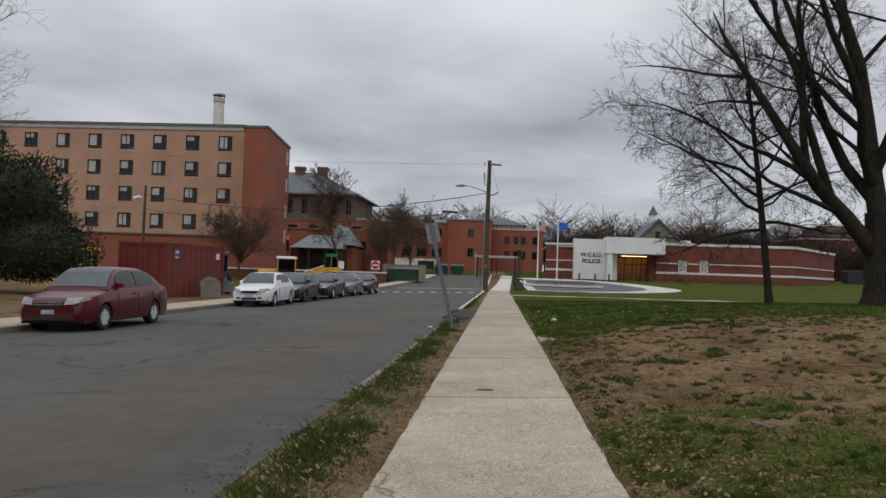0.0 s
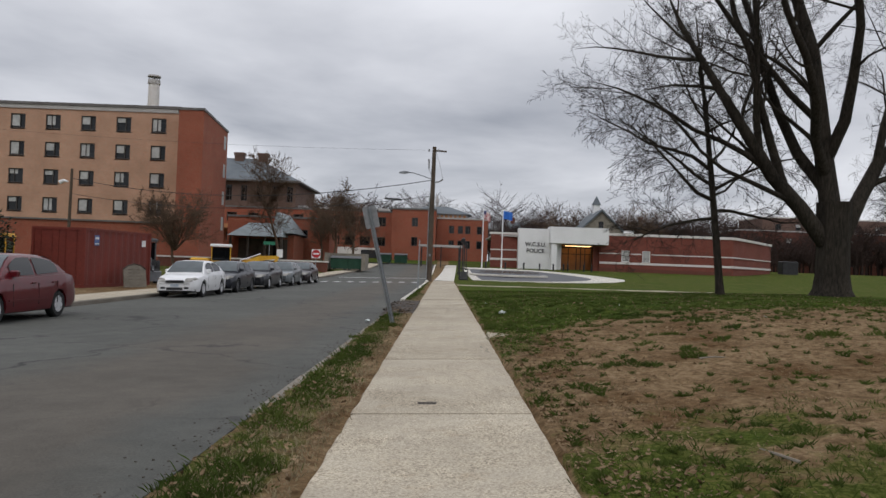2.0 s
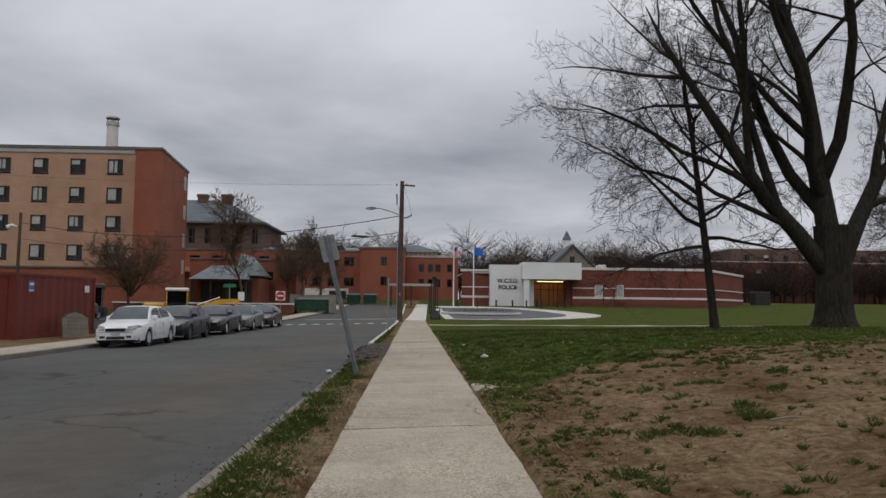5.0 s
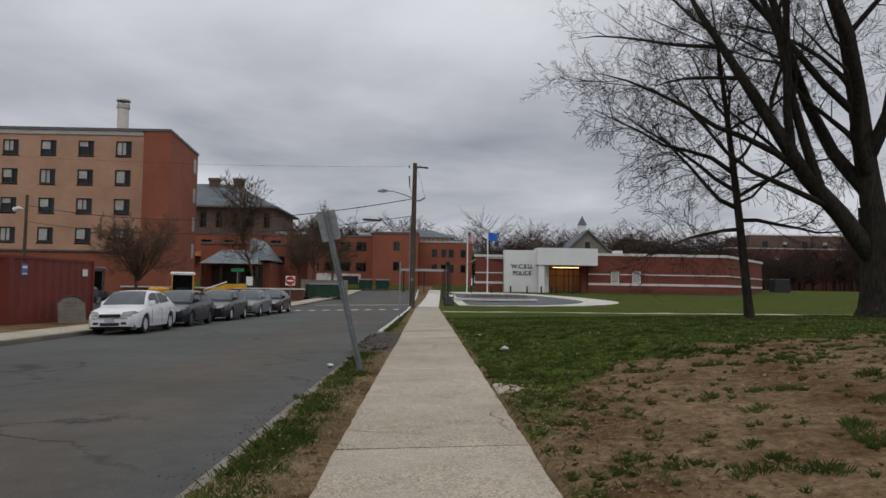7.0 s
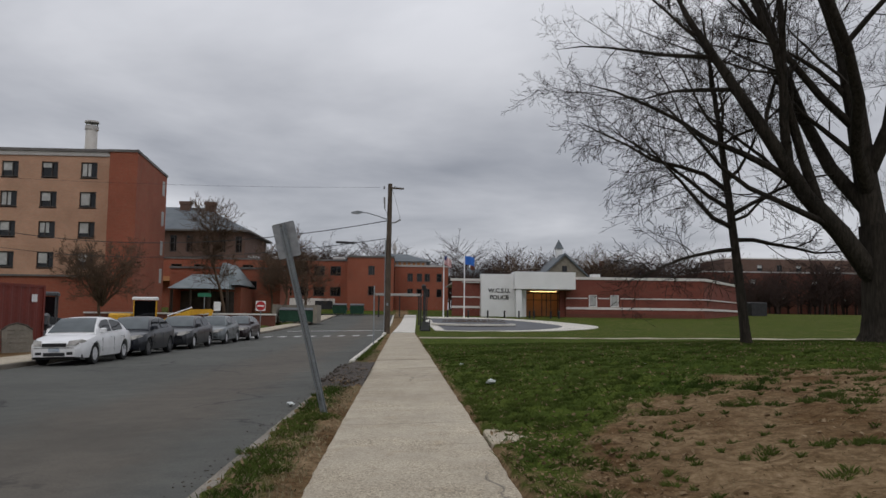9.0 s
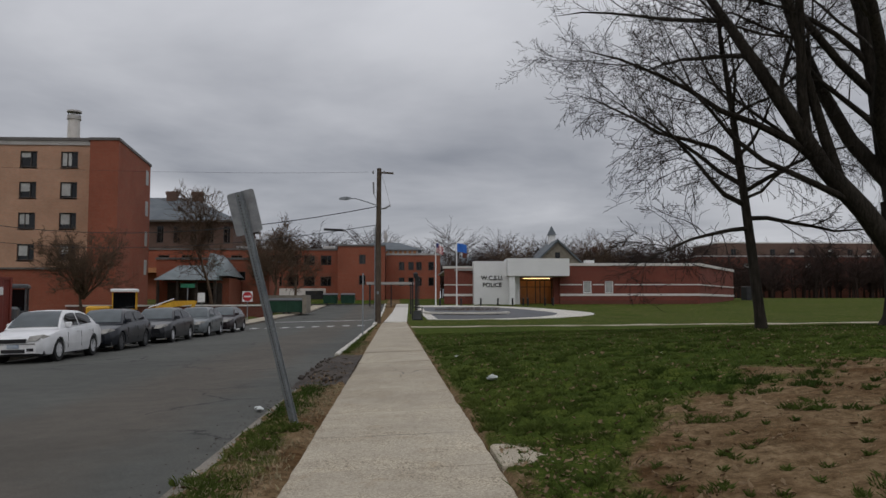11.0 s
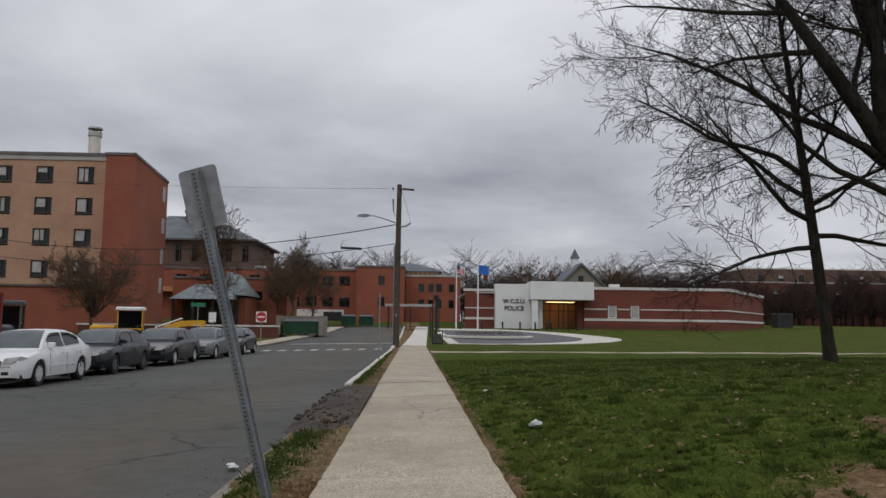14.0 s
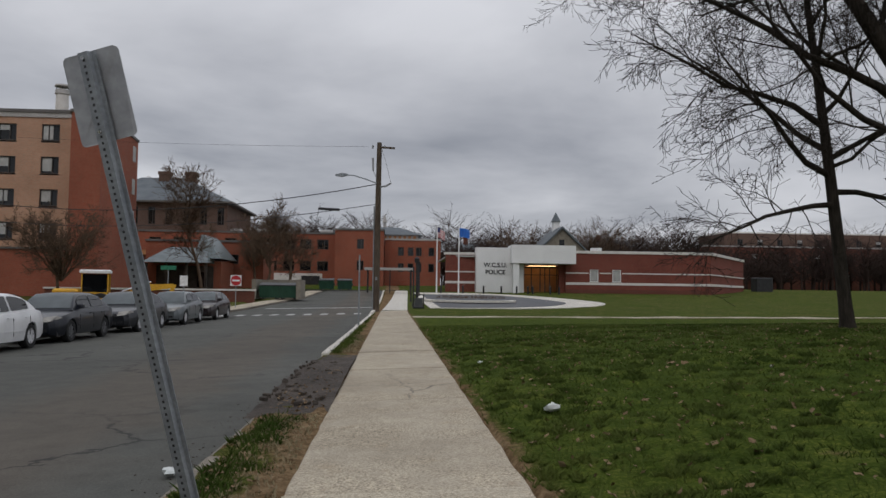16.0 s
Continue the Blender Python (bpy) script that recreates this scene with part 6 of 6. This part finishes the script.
# ---- litter, leaves and grass ----
def crumple(name, label, x, y, r, mat, seed, z=None):
    rng = random.Random(seed)
    s = Shape()
    rings = []
    for k in range(5):
        a = math.pi * (k + 0.5) / 5
        rings.append([(r * math.sin(a) * math.cos(q) * rng.uniform(0.6, 1.2) * 1.4, r * math.sin(a) * math.sin(q) * rng.uniform(0.6, 1.2), r * 0.6 * (1 + math.cos(a)) * rng.uniform(0.7, 1.1)) for q in (2 * math.pi * j / 8 for j in range(8))])
    s.loft(rings)
    ob = part(name, s, mat, None, "", 50)
    ob.matrix_basis = pose(x, y, (land(x, y) if z is None else z) + 0.005, 0, 0, rng.uniform(0, 180))
    tagged(ob, label, "litter")


crumple("plastic_bag", "crumpled white plastic bag on the grass", 1.55, 24.9, 0.085, "litter", 1)
crumple("paper_scrap", "crumpled white paper scrap on the grass", 1.42, 30.3, 0.045, "litter", 2)
crumple("plastic_cup", "crushed white cup against the kerb", -1.77, 22.95, 0.06, "litter", 3, -0.11)
crumple("stone", "pale loose stone on the lawn", 5.2, 27.5, 0.035, "pale_stone", 4)
pad = part("stone_pad", Shape().chamfered(0.84, 1.27, 18.6, 19.45, -0.12, 0.065, 0.02), "concrete")
tagged(pad, "small concrete pad let into the lawn by the walk", "slab")
plug = part("drain_cover", Shape().chamfered(-0.23, -0.05, 11.92, 12.04, -0.02, 0.004, 0.003, pose(0, 0, 0, 0, -2.1, 0)), "crumb")
tagged(plug, "small dark metal cover set in the walk", "cover")


def lawn_points(rng, n, x0, x1, y0, y1, keep):
    out = []
    while len(out) < n:
        x, y = rng.uniform(x0, x1), y0 + (y1 - y0) * rng.random() ** 1.5
        if keep(x, y, rng.random()):
            out.append((x, y))
    return out


def clump(x, y):
    return noise.noise((x * 1.1, y * 1.1, 7.0)) + 0.6 * noise.noise((x * 3.1, y * 3.1, 2.0))


def blades(name, label, mat, pts, seed, h0, h1, w=0.0036):
    rng = random.Random(seed)
    s = Shape()
    for x, y in pts:
        far = max(1.0, (y - 2) / 14)
        base = land(x, y) - 0.025 if x > 0.8 else rise(y) - 0.03
        for k in range(3):
            bx, by = x + rng.gauss(0, 0.03), y + rng.gauss(0, 0.03)
            h, a = rng.uniform(h0, h1), rng.uniform(0, 6.283)
            ww = w * far * rng.uniform(0.7, 1.3)
            dx, dy = math.cos(a) * ww, math.sin(a) * ww
            lx, ly = rng.gauss(0, h * 0.55), rng.gauss(0, h * 0.55)
            s.add([(bx - dx, by - dy, base), (bx + dx, by + dy, base), (bx + lx * 0.5 + dx * 0.7, by + ly * 0.5 + dy * 0.7, base + h * 0.65), (bx + lx, by + ly, base + h)], [(0, 1, 2), (0, 2, 3)])
    ob = part(name, s, mat)
    tagged(ob, label, "grass", kind="stuff")


rng = random.Random(21)
green = lawn_points(rng, 44000, 0.86, 15, 4.5, 45, lambda x, y, u: soil_share(x, y) + 0.35 * u - 0.45 * clump(x, y) < 0.55)
blades("grass", "short green winter grass in tufts", "blade", green, 31, 0.035, 0.085)


def tussocks(name, label, spots, seed):
    """Dense separate clumps whose blades lean outwards, each on a small hummock."""
    rng = random.Random(seed)
    s = Shape()
    ragged = []
    for cx, cy, r in spots:
        ragged.append((cx, cy, r * 0.55))
        for q in range(3 + int(22 * r)):
            a, rr = rng.uniform(0, 6.283), r * rng.uniform(0.4, 1.25)
            ragged.append((cx + rr * math.cos(a), cy + rr * math.sin(a), r * rng.uniform(0.10, 0.42)))
    for cx, cy, r in ragged:
        hump = 0.01 + 0.10 * r
        n = int(12 + 3600 * r * r + 330 * r)
        for q in range(n):
            a, rr = rng.uniform(0, 6.283), r * math.sqrt(rng.random()) * rng.uniform(0.75, 1.2)
            bx, by = cx + rr * math.cos(a), cy + rr * math.sin(a)
            if -0.84 < bx < 0.84:
                continue
            ground = land(bx, by) if bx > 0 else rise(by) + verge_hump(bx, by) - 0.05
            base = ground - 0.02 + hump * max(0.0, 1 - (rr / r) ** 2)
            h = rng.uniform(0.035, 0.105) * (1.15 - 0.4 * rr / r) * (0.6 + 2.0 * min(r, 0.25))
            f = 0.25 + 0.7 * rr / r
            lx, ly = math.cos(a) * h * f + rng.gauss(0, h * 0.3), math.sin(a) * h * f + rng.gauss(0, h * 0.3)
            b2, ww = rng.uniform(0, 6.283), 0.0022 * max(1.0, (by - 2) / 9) * rng.uniform(0.7, 1.3)
            dx, dy = math.cos(b2) * ww, math.sin(b2) * ww
            s.add([(bx - dx, by - dy, base), (bx + dx, by + dy, base), (bx + lx * 0.45 + dx * 0.7, by + ly * 0.45 + dy * 0.7, base + h * 0.7), (bx + lx, by + ly, base + h)], [(0, 1, 2), (0, 2, 3)])
    tagged(part(name, s, "blade"), label, "grass", kind="stuff")


spots = [(1.49, 14.66, 0.20), (1.78, 14.31, 0.14), (2.07, 13.88, 0.20), (2.48, 13.91, 0.28), (2.31, 14.64, 0.13), (3.24, 14.49, 0.30), (2.88, 17.03, 0.18), (3.65, 16.87, 0.22), (3.37, 16.95, 0.16),
         (1.78, 15.22, 0.12), (1.32, 16.16, 0.22), (1.4, 17.25, 0.28), (1.98, 17.3, 0.2), (2.82, 19.52, 0.3), (4.79, 18.73, 0.35), (4.77, 17.32, 0.25), (6.19, 15.42, 0.4), (2.72, 10.39, 0.2), (3.46, 10.1, 0.16),
         (3.3, 14.94, 0.3), (2.32, 14.21, 0.15), (4.08, 16.01, 0.25), (4.09, 11.6, 0.1), (1.02, 12.17, 0.14), (1.53, 12.32, 0.16), (6.8, 14.25, 0.35), (5.4, 15.6, 0.4)]
for k in range(430):
    x, y = 0.95 + 12 * rng.random() ** 1.4, 5.5 + 20 * rng.random()
    if clump(x * 0.7, y * 0.7) + 0.8 * (1 - sm(1.0, 3.2, x)) + 0.5 * (1 - sm(8, 12, y)) > 0.30:
        spots.append((x, y, 0.025 + 0.17 * rng.random() ** 3))
for k in range(420):
    spots.append((0.95 + 9 * rng.random() ** 1.2, rng.uniform(19, 36), 0.05 + 0.14 * rng.random() ** 2))
spots = [(x, y, r * (0.62 if k < 27 else 1.0)) for k, (x, y, r) in enumerate(spots)]
for k in range(900):
    spots.append((0.92 + 9 * rng.random() ** 1.5, rng.uniform(7, 24), 0.012 + 0.03 * rng.random() ** 2))
tussocks("grass_tuft", "dense dark green tufts standing on bare soil", spots, 35)
vspots = [(-1.08, 20.9, 0.16), (-1.3, 20.6, 0.18), (-1.2, 13.4, 0.2), (-1.35, 12.6, 0.18), (-1.3, 15.2, 0.2), (-1.25, 16.8, 0.2), (-1.4, 18.6, 0.18), (-1.35, 8.9, 0.16)]
for k in range(170):
    y = rng.uniform(6, 25.3)
    x = rng.uniform(kerb_right(y) + 0.16, -1.05)
    if clump(x, y * 0.6) > -0.1:
        vspots.append((x, y, rng.uniform(0.04, 0.15)))
tussocks("verge_tuft", "dense green tufts along the kerb strip", vspots, 36)
dry = lawn_points(rng, 15000, 0.86, 14, 4.0, 34, lambda x, y, u: soil_share(x, y) + 0.3 * u > 0.40)
blades("dry_grass", "thin straw-coloured dead grass", "straw", dry, 32, 0.015, 0.05, 0.003)
verge = lawn_points(rng, 4800, -1.85, -0.86, 4.5, 60, lambda x, y, u: x > kerb_right(y) + 0.2 and clump(x, y) + 0.9 * u - 1.1 * sm(-1.35, -0.9, x) > 0.35 and not 25.4 < y < 33.4)
blades("verge_grass", "green grass tufts on the kerb strip", "blade", verge, 33, 0.035, 0.085)
vdry = lawn_points(rng, 4500, -1.85, -0.86, 4.5, 40, lambda x, y, u: x > kerb_right(y) + 0.2 and not 25.4 < y < 33.4)
blades("verge_straw", "dead straw on the kerb strip", "straw", vdry, 34, 0.012, 0.04, 0.005)


def leaf_litter(name, label, mat, pts, seed, r0, r1):
    rng = random.Random(seed)
    s = Shape()
    for x, y in pts:
        z = (land(x, y) if x > 0.8 else rise(y) - 0.02) + rng.uniform(0.0, 0.045)
        r = rng.uniform(r0, r1)
        m = pose(x, y, z, rng.gauss(0, 25), rng.gauss(0, 25), rng.uniform(0, 360))
        s.add([m @ Vector(p) for p in ((-r, 0, 0), (-r * 0.3, -r * 0.55, r * 0.25), (r * 0.5, -r * 0.5, 0.1 * r), (r, 0, r * 0.35), (r * 0.45, r * 0.55, 0), (-r * 0.35, r * 0.5, r * 0.3))], [(0, 1, 2, 3), (0, 3, 4, 5)])
    ob = part(name, s, mat)
    tagged(ob, label, "leaves", kind="stuff")


lp = lawn_points(rng, 2600, 0.86, 14, 4.0, 36, lambda x, y, u: u < 0.35 + 0.65 * (1 - sm(0.9, 4.5, x)) or y > 24)
leaf_litter("fallen_leaves", "scattered dry brown fallen leaves", "dead_leaf", lp, 41, 0.012, 0.034)
lp2 = lawn_points(rng, 1500, 0.9, 16, 17, 42, lambda x, y, u: clump(x * 0.5, y * 0.5) + u > 0.3)
leaf_litter("lawn_leaves", "pale dry leaves caught in the green lawn", "dead_leaf", lp2, 43, 0.02, 0.05)
lp3 = lawn_points(rng, 7000, 0.86, 11, 4.5, 25, lambda x, y, u: soil_share(x, y) + 0.4 * u > 0.55)
leaf_litter("leaf_crumbs", "small brown leaf crumbs and chips on bare soil", "dead_leaf", lp3, 44, 0.005, 0.017)
lp4 = lawn_points(rng, 3600, 0.86, 2.4, 6, 19.5, lambda x, y, u: u > sm(1.0, 2.4, x))
leaf_litter("walk_edge_leaves", "dark brown leaf litter along the walk edge", "dead_leaf", lp4, 45, 0.008, 0.026)
vp = lawn_points(rng, 1800, -1.85, -0.86, 4.0, 30, lambda x, y, u: x > kerb_right(y) + 0.14)
leaf_litter("verge_leaves", "brown leaf bits on the kerb strip", "dead_leaf", vp, 42, 0.012, 0.03)

for x, y, ln, a in ((3.4, 14.2, 0.5, 20), (6.2, 19.5, 0.7, 75), (2.2, 9.6, 0.35, 110), (9.0, 13.0, 0.6, 40), (4.6, 11.2, 0.3, 150)):
    m = pose(x, y, land(x, y) + 0.012, 0, 0, a)
    ob = part("fallen_stick", Shape().tube([m @ Vector(p) for p in ((-ln / 2, 0, 0), (0, 0.03, 0.012), (ln / 2, 0, 0.004))], [0.012, 0.010, 0.005], 5), "board")
    tagged(ob, "pale dry stick lying on the bare soil", "stick", "sticks on the mound")

# broken asphalt apron on the kerb strip
s = Shape()
rng = random.Random(51)
nx, ny = 10, 44
ap_v = []
for j in range(ny + 1):
    for i in range(nx + 1):
        y = 25.5 + 7.6 * j / ny
        x0, x1 = kerb_right(y) - 0.12, -0.80
        edge = min(1.0, 3.0 * min(j, ny - j) / ny)
        ap_v.append((x0 + (x1 - x0) * i / nx, y, 0.012 * edge - 0.05 * (1 - edge) - 0.075 * (1 - sm(0, 3, i)) + 0.03 * noise.noise((x0 + i * 0.3, y * 2.2, 1))))
s.v = ap_v
s.f = [(j * (nx + 1) + i, j * (nx + 1) + i + 1, (j + 1) * (nx + 1) + i + 1, (j + 1) * (nx + 1) + i) for j in range(ny) for i in range(nx)]
tagged(part("asphalt_patch", s, "crumb", None, "", 60), "crumbling asphalt patch across the kerb strip", "patch", kind="structure")
s = Shape()
for k in range(90):
    x, y, r = rng.uniform(-1.65, -0.95), rng.uniform(26.0, 31.5), rng.uniform(0.015, 0.06)
    s.chamfered(-r, r, -r * 0.7, r * 0.7, -0.03, r * 0.35, r * 0.2, pose(x, y, 0.0, rng.gauss(0, 8), rng.gauss(0, 8), rng.uniform(0, 180)))
tagged(part("asphalt_rubble", s, "crumb"), "loose broken asphalt lumps", "rubble", kind="stuff")

# grit and crumbs washed against the road edge
rng = random.Random(71)
s = Shape()
for k in range(900):
    y = 4 + 40 * rng.random() ** 1.4
    x = kerb_right(y) - abs(rng.gauss(0, 0.16)) - 0.02
    r = rng.uniform(0.003, 0.010)
    s.chamfered(-r, r, -r * 0.8, r * 0.8, -0.004, r * 0.7, r * 0.25, pose(x, y, road_z(x, y), 0, 0, rng.uniform(0, 180)))
tagged(part("road_grit", s, "crumb"), "grit and soil crumbs along the road edge", "grit", kind="stuff")


# unseen brown blocks close the place behind the walker, added to darken reflections
back = Shape()
rng = random.Random(72)
n = 60
for k in range(n):
    x = -110 + 220 * k / n
    back.chamfered(x, x + 220 / n + 0.3, -48, -44, -1, 9 + 4 * rng.random(), 0.5)
tagged(part("backdrop", back, "far_twig"), "unseen brown block wall added behind to darken reflections", "backdrop", kind="structure")


# ---- walk slabs and kerb stones ----
walk_base = part("walk", Shape().box(-0.79, 0.79, -12, 66.3, -0.25, -0.06), "kerb")
tagged(walk_base, "long concrete sidewalk of weathered slabs", "pavement", kind="structure")
SLAB = 3.2


def slab_mesh(seed):
    rng = random.Random(seed)
    c, h, g = 0.012, 0.0, 0.008
    n = 16
    left = [-0.802 - 0.018 * rng.random() for k in range(n + 1)]
    right = [0.802 + 0.018 * rng.random() for k in range(n + 1)]
    s = Shape()
    rings = []
    for k in range(n + 1):
        y = g + (SLAB - 2 * g) * k / n
        dz = -0.008 if k in (0, n) else 0.0
        rings.append([(left[k], y, -0.1), (left[k], y, -0.012), (left[k] + c, y, dz), (right[k] - c, y, dz), (right[k], y, -0.012), (right[k], y, -0.1)])
    s.loft(rings)
    me = s.mesh("slab")
    me.materials.append(M["concrete"])
    return me


slabs = [slab_mesh(k) for k in range(4)]
rng = random.Random(61)
joints = [-11.0, -7.3, -3.6, 0.1, 3.9, 7.7, 11.5, 15.5, 18.8, 22.1, 26.4, 30.1, 33.8, 37.5, 41.2, 44.9, 48.6, 52.3, 56.0, 59.7, 63.4, 66.2]
for k, (y0, y1) in enumerate(zip(joints, joints[1:])):
    ob = new("slab", slabs[k % 4])
    ob.parent = walk_base
    # the walk falls a little towards the street
    ob.matrix_basis = pose(0, y0, rng.uniform(-0.004, 0.004), rng.uniform(-0.08, 0.08), -2.1 + rng.uniform(-0.12, 0.12), 0) @ Matrix.Diagonal((1, (y1 - y0) / SLAB, 1, 1))

kb = thing("kerb_stones", "row of worn low kerb stones along the verge", "kerb", pose(0, 0, 0), "", "structure")
ks = Shape().chamfered(-0.075, 0.075, 0.01, 2.39, -0.3, 0.0, 0.025)
km = ks.mesh("kerb_stone")
km.materials.append(M["kerb"])
kn = ks.mesh("kerb_stone")
kn.materials.append(M["new_concrete"])
for k in range(30):
    y = -10 + k * 2.4
    if y < 11 or 26.2 < y + 1.2 < 33.6 or y > 60:
        continue
    ob = new("kerb_stone", kn if y > 32 else km)
    ob.parent = kb
    ob.matrix_basis = pose(kerb_right(y) + 0.05, y, (0.0 if y > 32 else -0.088) + rng.uniform(-0.012, 0.01), 0, rng.uniform(-2, 2), -0.57)
